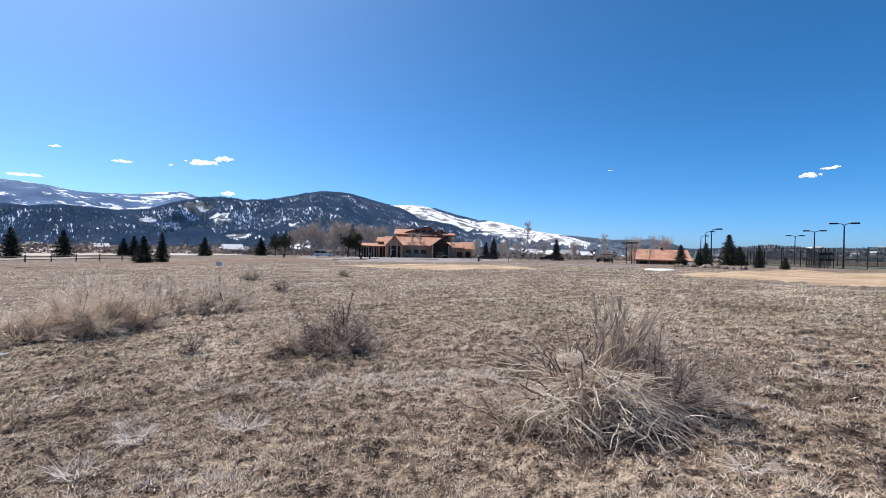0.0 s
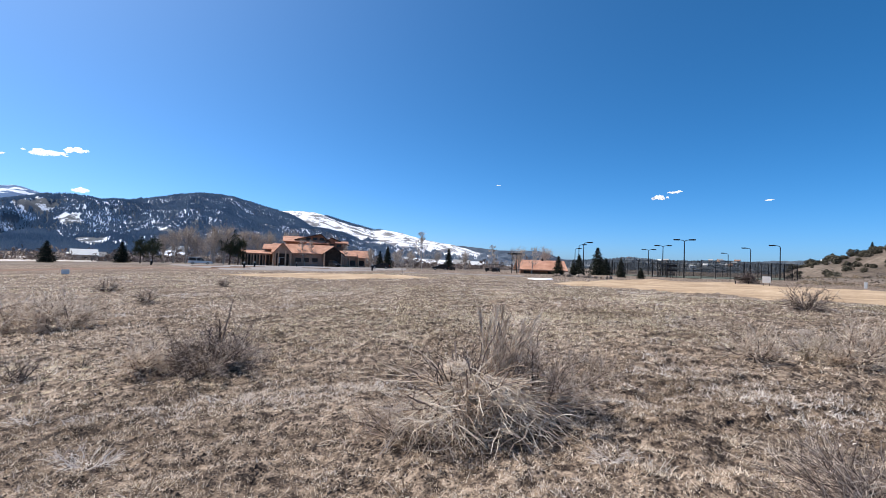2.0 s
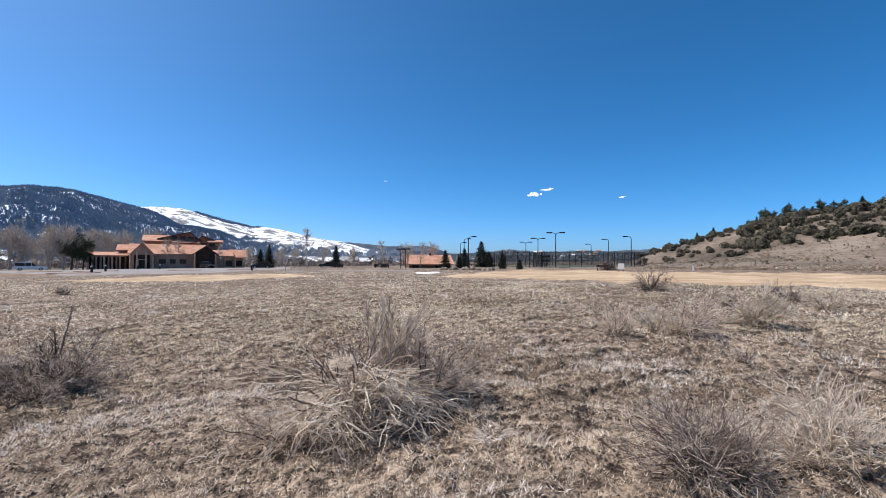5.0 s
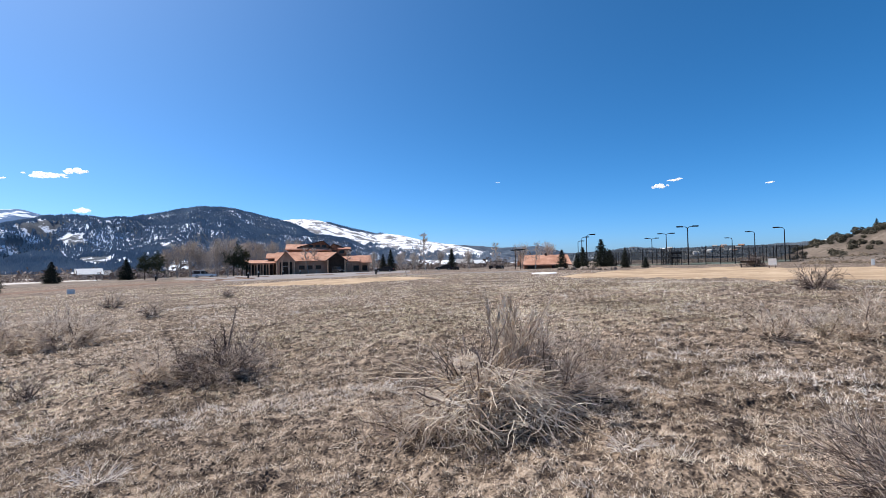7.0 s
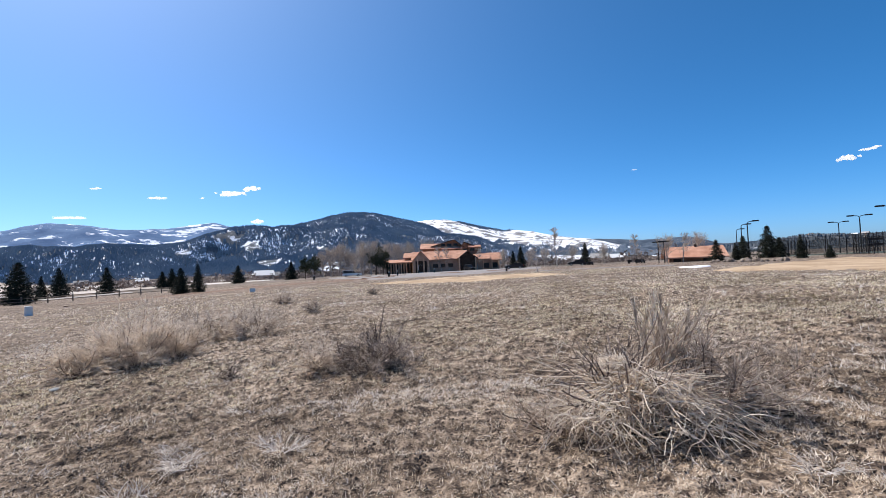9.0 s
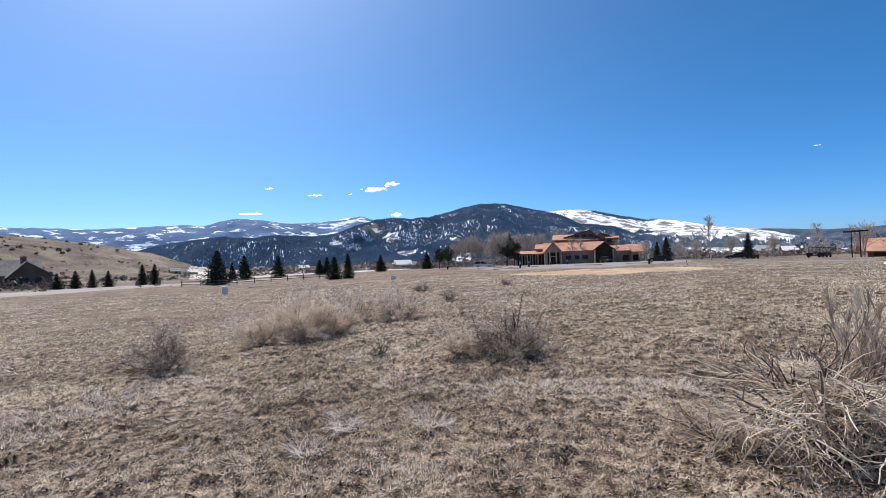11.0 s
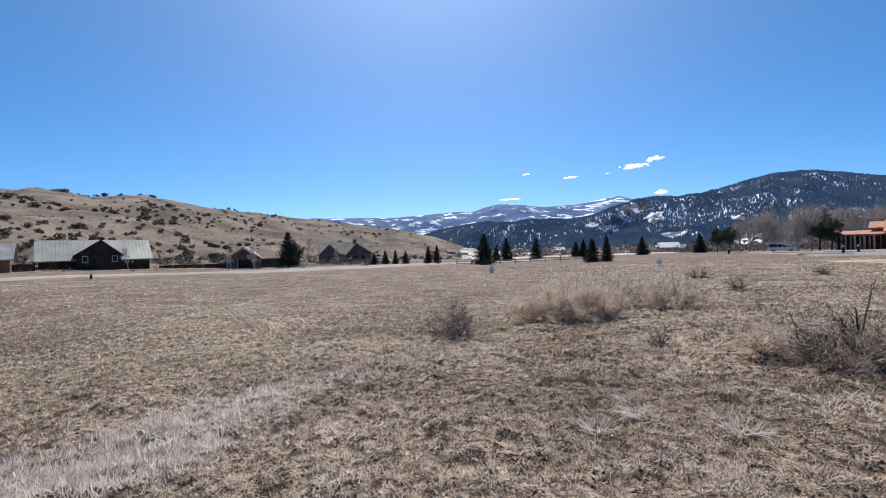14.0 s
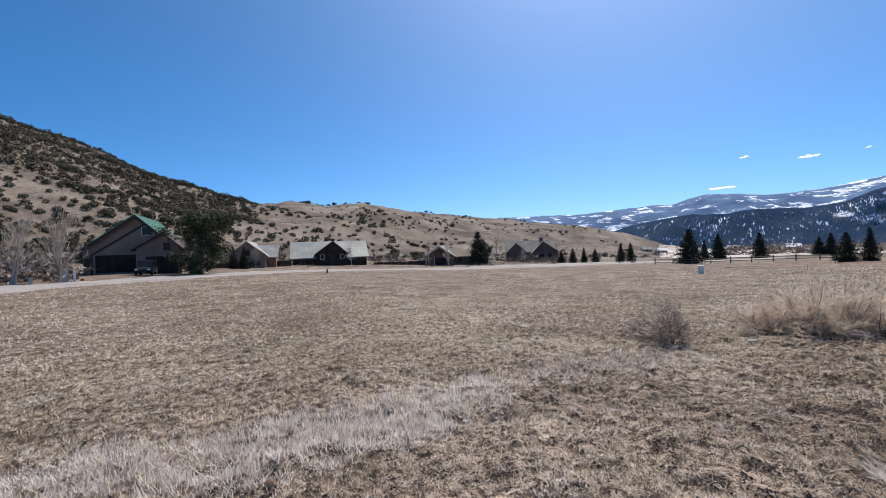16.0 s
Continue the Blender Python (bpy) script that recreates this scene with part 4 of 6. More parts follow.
def grass_tuft(x, y, wide, high, count, seed, mat):
    """One tuft of long dead grass, its blades falling outwards from the crown."""
    rng = np.random.default_rng(seed)
    wide, high, count = wide * 0.7, high * 0.75, int(count * 0.5)
    ob = thing("grass_tuft", "bleached tuft of long dead grass in short turf" if mat is PALE else "tan tuft of long dead grass in short turf", "grass", x, y, ground_z(x, y), group="tufts of long grass")
    a, d = rng.uniform(0, 2 * math.pi, count), np.sqrt(rng.random(count)) * wide * 0.4
    base = np.stack([np.cos(a) * d, np.sin(a) * d * 0.7, np.full(count, -0.03)], -1)
    b = a + rng.normal(0, 0.9, count)
    line = sprout(rng, base, np.stack([np.cos(b) * 0.7, np.sin(b) * 0.7, rng.uniform(0.5, 1.6, count)], -1), high * rng.uniform(0.6, 1.7, count), 5, 0.16, 0.24)
    part("foliage", mesh_np("foliage", *tubes(line, taper(line, 0.0036, 0.0014), 1), mat), None, ob, kind="stuff")


for i, (x, y, w, h, n, m) in enumerate([
        (-1.84, 4.24, 0.55, 0.16, 420, PALE), (-2.1, 4.45, 0.4, 0.12, 240, PALE), (-2.75, 4.07, 0.6, 0.16, 420, PALE), (-3.05, 4.4, 0.5, 0.14, 260, PALE), (-2.95, 5.57, 0.7, 0.13, 300, PALE), (-2.4, 5.3, 0.5, 0.12, 220, PALE),
        (-3.9, 6.25, 0.6, 0.12, 240, STRAW), (0.14, 4.13, 0.4, 0.13, 120, STRAW), (2.09, 2.97, 0.5, 0.13, 320, PALE), (2.3, 2.75, 0.45, 0.10, 240, PALE), (-5.05, 2.96, 0.6, 0.13, 300, PALE), (-4.31, 4.18, 0.6, 0.13, 300, PALE),
        (-2.81, 3.5, 0.6, 0.16, 360, PALE), (-3.3, 3.3, 0.6, 0.16, 360, STRAW), (-4.16, 3.46, 0.5, 0.12, 220, PALE), (-1.2, 3.6, 0.5, 0.12, 240, STRAW), (3.3, 3.0, 0.4, 0.1, 160, STRAW), (0.6, 3.1, 0.5, 0.11, 220, STRAW)]):
    grass_tuft(x, y, w, h, n, 400 + i, m)


# ---- trees ----
def clumps(rng, centre, size, n, stretch=(1, 1, 1), tight=0.45):
    """n loose triangles of foliage about each centre."""
    c = np.repeat(centre, n, 0)
    s = np.repeat(size, n)
    m = len(c)
    p = c + rng.normal(0, tight, (m, 3)) * s[:, None] * np.array(stretch)
    d1, d2 = unit(rng.normal(0, 1, (m, 3))), unit(rng.normal(0, 1, (m, 3)))
    k = (s * rng.uniform(0.25, 0.6, m))[:, None]
    v = np.stack([p - d1 * k, p + d1 * k * 0.8, p + d2 * k], 1).reshape(-1, 3)
    return v, np.arange(m * 3).reshape(-1, 3)


def spruce_meshes(seed, height, width, bare=0.06, top=1.0):
    """Trunk and crown of a conifer with drooping whorls."""
    rng = np.random.default_rng(seed)
    trunk = sprout(rng, np.array([[0, 0, -0.1]]), np.array([[0, 0, 1.0]]), np.array([height * 0.97]), 9, 0.012, 0)
    levels = int(height * 4.6)
    lines, radii = [], []
    starts, ways, lens = [], [], []
    for i in range(levels):
        t = bare + (0.98 - bare) * i / levels
        n = 9 if t < 0.7 else 6
        a = rng.uniform(0, 6.28) + np.arange(n) * 6.283 / n + rng.normal(0, 0.25, n)
        out = width / 2 * (1.02 - t) ** 0.92 * rng.uniform(0.62, 1.12, n) * (0.75 + 0.25 * min(1, (t - bare) * 7)) + 0.06
        starts.append(np.stack([0 * a, 0 * a, np.full(n, t * height)], -1))
        ways.append(np.stack([np.cos(a), np.sin(a), np.full(n, 0.12 + 0.5 * t)], -1))
        lens.append(out)
    starts, ways, lens = np.concatenate(starts), np.concatenate(ways), np.concatenate(lens)
    limbs = sprout(rng, starts, ways, lens, 5, 0.10, 0.09)
    wood = join_np([tubes(trunk, taper(trunk, 0.022 * height, 0.004 * height), 6), tubes(limbs, taper(limbs, 0.02, 0.006), 1)])
    pts = limbs[:, 1:].reshape(-1, 3)
    pts = np.concatenate([pts, (limbs[:, 2:] * 0.5 + limbs[:, 1:-1] * 0.5).reshape(-1, 3), np.array([[0, 0, height * 0.97], [0, 0, height * 0.99]])])
    leaf = clumps(rng, pts, (0.17 + width * 0.042) * (1.05 - 0.65 * pts[:, 2] / height), 5, (1, 1, 0.6))
    return mesh_np("trunk", *wood, BARK), mesh_np("crown", *leaf, NEEDLE)


def pine_meshes(seed, height, width, base=0.25, mat=PINE, cluster=150):
    """Trunk, limbs and a rounded crown of needle tufts."""
    rng = np.random.default_rng(seed)
    trunk = sprout(rng, np.array([[0, 0, -0.1]]), np.array([[0, 0, 1.0]]), np.array([height * 0.9]), 9, 0.03, 0)
    s, w = offshoots(rng, trunk, 46, base, 0.98, 0.9, 0.15)
    t = np.clip(s[:, 2] / height, 0, 1)
    limbs = sprout(rng, s, w * np.array([1, 1, 0.35]), width * 0.52 * np.clip(1.15 - (np.abs(t - 0.5) * 1.5) ** 2, 0.3, 1) * rng.uniform(0.6, 1.1, 46), 6, 0.14, -0.05)
    s2, w2 = offshoots(rng, limbs, cluster * 2, 0.3, 1, 0.6, 0.2)
    small = sprout(rng, s2, w2, rng.uniform(0.2, 0.6, len(s2)) * width * 0.16, 3, 0.15, 0)
    wood = join_np([tubes(trunk, taper(trunk, 0.03 * height, 0.006 * height), 6), tubes(limbs, taper(limbs, 0.045, 0.012), 4), tubes(small, taper(small, 0.012, 0.006), 3)])
    leaf = clumps(rng, small[:, -1], np.full(len(small), 0.036 * width + 0.05), 40, (1, 1, 0.8), 0.95)
    return mesh_np("trunk", *wood, BARK), mesh_np("crown", *leaf, mat)


def bare_meshes(seed, height, width, leaders=1, twigs=900, thick=1.0, up=0.35):
    """Trunk and leafless crown of a poplar or aspen."""
    rng = np.random.default_rng(seed)
    trunk = sprout(rng, rng.normal(0, 0.12, (leaders, 3)) * np.array([1, 1, 0]) - np.array([0, 0, 0.1]), np.stack([rng.normal(0, 0.10, leaders), rng.normal(0, 0.10, leaders), np.ones(leaders)], -1), np.full(leaders, height * 0.95), 10, 0.045, 0)
    s, w = offshoots(rng, trunk, 34 * leaders, 0.16, 0.95, 0.75, up * 0.4)
    t = np.clip(s[:, 2] / height, 0, 1)
    limbs = sprout(rng, s, w, width * 0.6 * (1.1 - t) * rng.uniform(0.6, 1.15, len(s)) + 0.35, 6, 0.12, -0.05)
    s2, w2 = offshoots(rng, limbs, 170 * leaders, 0.2, 1, 0.4, up)
    br = sprout(rng, s2, w2, rng.uniform(0.25, 0.8, len(s2)) * width * 0.2 + 0.15, 4, 0.12, -0.04)
    s3, w3 = offshoots(rng, br, twigs, 0.2, 1, 0.45, up)
    tw = sprout(rng, s3, w3, rng.uniform(0.2, 0.7, twigs) * 0.09 * height, 3, 0.12, 0)
    wood = join_np([tubes(trunk, taper(trunk, 0.016 * height * thick, 0.004 * height * thick), 6), tubes(limbs, taper(limbs, 0.030 * thick, 0.012 * thick), 4)])
    fine = join_np([tubes(br, taper(br, 0.024 * thick, 0.015 * thick), 1), tubes(tw, taper(tw, 0.018 * thick, 0.011 * thick), 1)])
    return mesh_np("trunk", *wood, ASPEN), mesh_np("crown", *fine, PALE_TWIG)


def tree(name, label, meshes, x, y, z, size=1.0, turn=0.0, group=""):
    ob = thing(name, label, "tree", x, y, z, turn, group)
    ob.scale = (size, size, size)
    part("trunk", meshes[0], None, ob)
    part("crown", meshes[1], None, ob)
    return ob


SPRUCE = [spruce_meshes(1, 7.0, 5.8, 0.02), spruce_meshes(2, 7.0, 4.2, 0.03), spruce_meshes(3, 7.0, 6.6, 0.03)]
PINES = [pine_meshes(4, 7.0, 5.4), pine_meshes(5, 7.0, 7.0, 0.06, cluster=260)]
BARE = [bare_meshes(11, 11, 11.5, 3, 3000), bare_meshes(12, 11, 6.5, 1, 1600), bare_meshes(13, 8, 8.5, 3, 2600, 0.9), bare_meshes(14, 11, 10, 2, 1500, 1.25)]
YARD = "evergreens along the road and course"
# azimuth, base elevation, height angle, mesh, least and most distance
for i, (az, el, up, which, least, most) in enumerate([
        (47.0, -2.28, 4.0, 2, 80, 110), (45.4, -1.75, 2.2, 1, 110, 150), (44.1, -1.68, 2.9, 0, 110, 150), (40.4, -1.68, 2.75, 0, 110, 150), (33.85, -2.35, 2.9, 2, 80, 120), (32.2, -2.4, 3.25, 1, 80, 120),
        (35.6, -1.5, 1.9, 2, 120, 170), (34.7, -1.45, 2.2, 0, 120, 170), (28.1, -1.2, 2.15, 2, 120, 160), (22.2, -0.98, 2.2, 2, 120, 170),
        (-5.5, -1.15, 2.3, 1, 120, 160), (-6.45, -1.15, 2.9, 1, 120, 160), (-14.25, -0.95, 2.7, 1, 120, 170), (-28.05, -1.0, 2.4, 0, 78, 88), (-29.8, -0.95, 1.9, 1, 78, 88), (-30.5, -0.93, 2.6, 0, 78, 88),
        (-32.65, -0.93, 3.4, 0, 78, 105), (-33.6, -0.93, 2.1, 2, 80, 105), (-35.3, -1.1, 2.4, 1, 75, 95), (-37.5, -1.13, 1.25, 2, 72, 90),
        (57.0, -1.9, 1.7, 0, 120, 150), (58.3, -1.9, 1.9, 1, 120, 150), (59.6, -1.9, 1.8, 0, 120, 150), (61.0, -1.9, 1.6, 0, 120, 150), (54.1, -1.9, 2.3, 1, 120, 150), (53.0, -1.9, 2.3, 1, 120, 150),
        (71.3, -1.72, 4.2, 2, 100, 120), (100.9, -1.1, 2.5, 1, 70, 95), (99.8, -1.1, 2.6, 1, 70, 95)]):
    x, y, z, r = sit(az, el, least, most)
    tree("spruce_tree", "dark green spruce tree standing on dry grass", SPRUCE[which], x, y, z, r * math.tan(radians(up)) / 7.0, i * 47, YARD)
for az, el, up, which, least, most in ((20.6, -1.0, 2.4, 0, 120, 150), (19.5, -1.0, 2.55, 0, 120, 150), (12.0, -1.0, 3.3, 0, 130, 150), (11.1, -1.0, 2.7, 0, 130, 150), (70.3, -1.72, 2.7, 0, 100, 120), (104.3, -1.2, 6.4, 1, 55, 70)):
    x, y, z, r = sit(az, el, least, most)
    pine = tree("pine_tree", "broad round-crowned dark green pine" if up < 5 else "big bushy pine before a house", PINES[which], x, y, z, r * math.tan(radians(up)) / 7.0, az * 9, YARD)
    if up > 5:
        pine.scale = Vector((pine.scale.x * 1.1, pine.scale.y * 1.1, pine.scale.z))
GROVE = "leafless trees"
for az, el, up, which, least, most in ((17.6, -0.85, 3.6, 0, 140, 175), (18.4, -0.85, 3.0, 2, 140, 175), (14.6, -0.9, 3.0, 0, 150, 180), (10.4, -0.8, 3.9, 0, 165, 200), (5.6, -0.6, 4.0, 0, 175, 210), (0.6, -0.6, 3.4, 0, 175, 210), (16.4, -0.85, 4.0, 0, 140, 175), (15.4, -0.85, 3.3, 2, 140, 175), (13.8, -0.9, 3.9, 2, 130, 150), (12.6, -0.9, 4.4, 0, 130, 150), (11.6, -0.9, 3.6, 0, 140, 170),
                                       (9.2, -0.7, 3.8, 0, 170, 200), (7.6, -0.7, 3.7, 2, 170, 200), (2.6, -1.0, 3.2, 1, 140, 147), (3.6, -1.0, 3.3, 1, 140, 147), (-0.9, -1.0, 2.9, 1, 140, 147), (-4.4, -1.1, 2.3, 2, 130, 150),
                                       (-8.5, -1.75, 3.2, 1, 60, 90), (-10.9, -1.15, 5.0, 1, 110, 140), (-7.8, -1.1, 2.1, 2, 130, 160), (-9.4, -1.1, 2.2, 2, 130, 160), (-12.6, -1.0, 2.2, 2, 130, 160), (-16.5, -1.0, 2.3, 2, 130, 160),
                                       (-20.3, -1.0, 3.4, 1, 90, 120), (-23.2, -1.0, 3.1, 0, 85, 94), (-24.8, -1.0, 3.4, 1, 85, 94), (-26.2, -1.0, 3.0, 2, 100, 120),
                                       (119.6, -1.4, 6.0, 3, 50, 60), (116.3, -1.42, 6.2, 3, 50, 62), (121.8, -1.4, 5.2, 3, 50, 62), (87.3, -1.45, 2.4, 1, 90, 110), (77.6, -1.6, 2.6, 1, 95, 108), (75.0, -1.6, 2.9, 1, 95, 108), (69.3, -1.7, 3.6, 1, 100, 118),
                                       (65.4, -1.7, 2.4, 1, 100, 118), (80.5, -1.45, 1.9, 1, 95, 110), (83.4, -1.45, 1.7, 1, 95, 110), (98.5, -1.2, 2.2, 2, 100, 110)):
    x, y, z, r = sit(az, el, least, most)
    m = BARE[which]
    tree("bare_tree", "leafless grey aspen with fine branches", m, x, y, z, r * math.tan(radians(up)) / (8 if which == 2 else 11), az * 31, GROVE)


def domes(rng, centre, radius, n, squat):
    """Rounded shrubs: n small leafy triangles over the upper side of each."""
    c, k = np.repeat(centre, n, 0), np.repeat(radius, n)[:, None]
    m = len(c)
    d = unit(rng.normal(0, 1, (m, 3)) + np.array([0, 0, 0.25]))
    lump = 0.82 + 0.2 * np.sin(d[:, :1] * 5 + c[:, :1] * 3) * np.sin(d[:, 1:2] * 5 + c[:, 1:2] * 3) + 0.12 * d[:, 2:]
    p = c + d * k * lump * rng.uniform(0.7, 1.06, (m, 1)) * np.array([1, 1, squat]) + np.array([0, 0, 0.55]) * k * squat
    t1 = unit(np.cross(d, rng.normal(0, 1, (m, 3))))
    t2 = unit(np.cross(d, t1) + rng.normal(0, 0.35, (m, 3)))
    q = k * rng.uniform(0.14, 0.32, (m, 1))
    return np.stack([p - t1 * q, p + t1 * q, p + t2 * q], 1).reshape(-1, 3), np.arange(m * 3).reshape(-1, 3)


def round_shrubs(rng, az0, az1, r0, r1, count, height, label, tri=110, density=None, squat=0.8):
    """Many round evergreen shrubs scattered over a hillside, as one mass."""
    a, r = np.radians(rng.uniform(az0, az1, count)), np.sqrt(rng.uniform(r0 * r0, r1 * r1, count))
    x, y = -np.sin(a) * r, np.cos(a) * r
    if density is not None:
        keep = fbm(x / density[0], y / density[0], 60, 3) > density[1]
        x, y = x[keep], y[keep]
    h = height * np.clip(rng.lognormal(-0.3, 0.4, len(x)), 0.35, 1.6)
    tagged(new("hill_shrubs", mesh_np("hill_shrubs", *domes(rng, np.stack([x, y, land(x, y) - 0.05 * h], -1), h * 0.62, tri, squat), JUNIPER)), label, "brush", kind="stuff")


def brush_belt(name, rng, az0, az1, r0, r1, count, height, mat, label, tri=14, kind="stuff", category="brush", size=0.62, density=None, squat=0.8):
    """Many low clumps of foliage scattered over a stretch of land, as one mass."""
    a, r = np.radians(rng.uniform(az0, az1, count)), np.sqrt(rng.uniform(r0 * r0, r1 * r1, count))
    x, y = -np.sin(a) * r, np.cos(a) * r
    if density is not None:
        keep = fbm(x / density[0], y / density[0], 60, 3) > density[1]
        x, y = x[keep], y[keep]
    h = height * np.clip(rng.lognormal(-0.35, 0.45, len(x)), 0.25, 2.2)
    z = land(x, y)
    layers = []
    for k, wide in ((0.25, 1.0), (0.6, 0.85), (0.95, 0.55)):
        for _ in range(2):
            c = np.stack([x + rng.normal(0, 0.3, len(x)) * h, y + rng.normal(0, 0.3, len(x)) * h, z + h * k * squat * 0.8], -1)
            layers.append(clumps(rng, c, h * size * wide, tri, (1, 1, 0.7), 0.36 if size > 0.5 else 0.75))
    tagged(new(name, mesh_np(name, *join_np(layers), mat)), label, category, kind=kind)


rng = np.random.default_rng(77)
round_shrubs(rng, 74, 131, 130, 340, 1000, 2.6, "dark juniper and sage shrubs on a dry hillside", density=(45, -0.3), squat=0.7)
brush_belt("sagebrush_cover", rng, 46, 131, 105, 460, 15000, 0.75, SAGEBRUSH, "low grey-brown sagebrush over a dry hillside", 1, density=(25, -0.4), size=0.9, squat=0.6)
brush_belt("sagebrush_cover", rng, -80, -51, 115, 266, 4500, 0.55, SAGEBRUSH, "low grey-brown sagebrush over a dry hillside", 1, density=(25, -0.4), size=0.9, squat=0.6)
round_shrubs(rng, 98, 132, 250, 426, 6400, 2.5, "dense dark juniper woods on a steep hillside", 60)
round_shrubs(rng, 98, 131, 115, 250, 460, 3.2, "dark shrubs on the lower hillside", density=(30, -0.3))
round_shrubs(rng, 50, 92, 180, 500, 620, 2.2, "scattered dark shrubs on a grassy hillside", 80, density=(50, 0.0), squat=0.7)
round_shrubs(rng, 84, 95, 405, 438, 50, 3.2, "dark shrubs along a hill crest", 100)
round_shrubs(rng, -80, -51, 150, 250, 300, 2.1, "round dark junipers on a dry hillside", 160, density=(40, -0.2))
round_shrubs(rng, -80, -61.5, 168, 246, 420, 2.9, "dense round junipers high on a dry hillside", 180)
round_shrubs(rng, -63, -51.5, 240, 262, 110, 2.5, "round dark junipers along a hill crest", 180)
brush_belt("dry_brush", rng, -75, -52, 72, 100, 700, 0.5, DRY_BRUSH, "pale dry brush along the edge of the course", 12, density=(9, 0.0))
brush_belt("dry_brush", rng, -78, -52, 85, 150, 900, 0.55, DRY_BRUSH, "pale dry brush below the hill", 10, density=(14, 0.0))
brush_belt("willow_brush", rng, 6, 50, 230, 520, 1500, 4.0, WILLOW, "leafless grey-brown willows along the river", 8, density=(70, -0.35), size=0.45)
brush_belt("willow_brush", rng, -28, -4, 170, 300, 420, 3.2, WILLOW, "leafless grey-brown thicket behind the course", 8, size=0.45)
brush_belt("willow_brush", rng, 60, 104, 118, 150, 240, 1.6, WILLOW, "leafless garden shrubs between the houses", 10, size=0.45)
brush_belt("willow_brush", rng, 116, 128, 62, 92, 200, 1.8, WILLOW, "leafless thicket beside a house", 12, size=0.45)
for i, (az, r, h, which) in enumerate([(-57.4, 256, 5.0, 1), (-58.95, 256, 5.6, 0), (-62.2, 252, 4.2, 2), (-62.85, 254, 5.6, 1), (-63.75, 250, 6.6, 2), (-64.3, 256, 5.0, 2), (-65.3, 252, 6.6, 0), (-65.9, 256, 5.0, 2),
                                       (-66.8, 250, 5.0, 2), (-67.4, 254, 5.4, 0), (-68.1, 252, 6.4, 0), (-68.9, 256, 5.4, 2), (-69.55, 250, 5.6, 2), (-65.4, 225, 5.6, 2), (-68.0, 215, 5.0, 2), (-63.4, 215, 4.6, 2), (-71, 245, 6, 0), (-73, 250, 6, 2)]):
    x, y, z = place(az, r)
    tree("pine_tree", "dark pine on a dry hillside", SPRUCE[which] if which != 2 else PINES[0], x, y, z - 0.2, h / 7.0, i * 60, "pines on the hill")


# ---- buildings ----
def window(parent, x, y, z, w, h, name="window"):
    """A framed pane set in a wall that faces -y."""
    bm = bmesh.new()
    for a in ((x - w / 2 - 0.08, x - w / 2, z - 0.08, z + h + 0.08), (x + w / 2, x + w / 2 + 0.08, z - 0.08, z + h + 0.08), (x - w / 2, x + w / 2, z + h, z + h + 0.08), (x - w / 2, x + w / 2, z - 0.08, z)):
        box(bm, a[0], a[1], y - 0.07, y + 0.05, a[2], a[3])
    frame_part = part(name, bm, WHITE if name == "light_window" else TRIM, parent)
    part("pane", boxed(x - w / 2, x + w / 2, y - 0.02, y + 0.02, z, z + h), GLASS, frame_part)


def gable_roof(parent, x0, x1, y0, y1, eave, ridge, mat, along="y", apex=None, over=0.5, thick=0.22, seams=0):
    """Two roof planes over a block; the ridge runs along x or y."""
    if along == "y":
        xm = (x0 + x1) / 2 if apex is None else apex
        kl, kr = (ridge - eave) / (xm - x0), (ridge - eave) / (x1 - xm)
        planes = [[(x0 - over, y0 - over, eave - over * kl), (xm, y0 - over, ridge), (xm, y1 + over, ridge), (x0 - over, y1 + over, eave - over * kl)],
                  [(xm, y0 - over, ridge), (x1 + over, y0 - over, eave - over * kr), (x1 + over, y1 + over, eave - over * kr), (xm, y1 + over, ridge)]]
    else:
        ym = (y0 + y1) / 2
        k = (ridge - eave) / (ym - y0)
        planes = [[(x0 - over, y0 - over, eave - over * k), (x1 + over, y0 - over, eave - over * k), (x1 + over, ym, ridge), (x0 - over, ym, ridge)],
                  [(x0 - over, ym, ridge), (x1 + over, ym, ridge), (x1 + over, y1 + over, eave - over * k), (x0 - over, y1 + over, eave - over * k)]]
    for p in planes:
        plane = part("roof", slab([(a, b, c + thick) for a, b, c in p], thick), mat, parent)
        if seams:
            a, b, c, d = [Vector(q) + Vector((0, 0, thick)) for q in p]
            bm = bmesh.new()
            for i in range(1, seams):
                t = i / seams
                lo, hi = (a.lerp(b, t), d.lerp(c, t)) if along == "x" else (a.lerp(d, t), b.lerp(c, t))
                rod(bm, lo, hi, 0.035, 0.035, 4)
            part("roof_seam", bm, mat, plane)
    return planes


def gable_block(parent, x0, x1, y0, y1, eave, ridge, wall_mat, roof_mat, along="y", apex=None, over=0.5, seams=0):
    if along == "y":
        xm = (x0 + x1) / 2 if apex is None else apex
        part("wall", prism([(x0, -0.6), (x1, -0.6), (x1, eave), (xm, ridge), (x0, eave)], y0, y1), wall_mat, parent)
    else:
        bm = prism([(y0, -0.6), (y1, -0.6), (y1, eave), ((y0 + y1) / 2, ridge), (y0, eave)], 0, x1 - x0)
        bmesh.ops.transform(bm, matrix=Matrix(((0, 1, 0, x0), (1, 0, 0, 0), (0, 0, 1, 0), (0, 0, 0, 1))), verts=bm.verts)
        part("wall", bm, wall_mat, parent)
    gable_roof(parent, x0, x1, y0, y1, eave, ridge, roof_mat, along, apex, over, seams=seams)


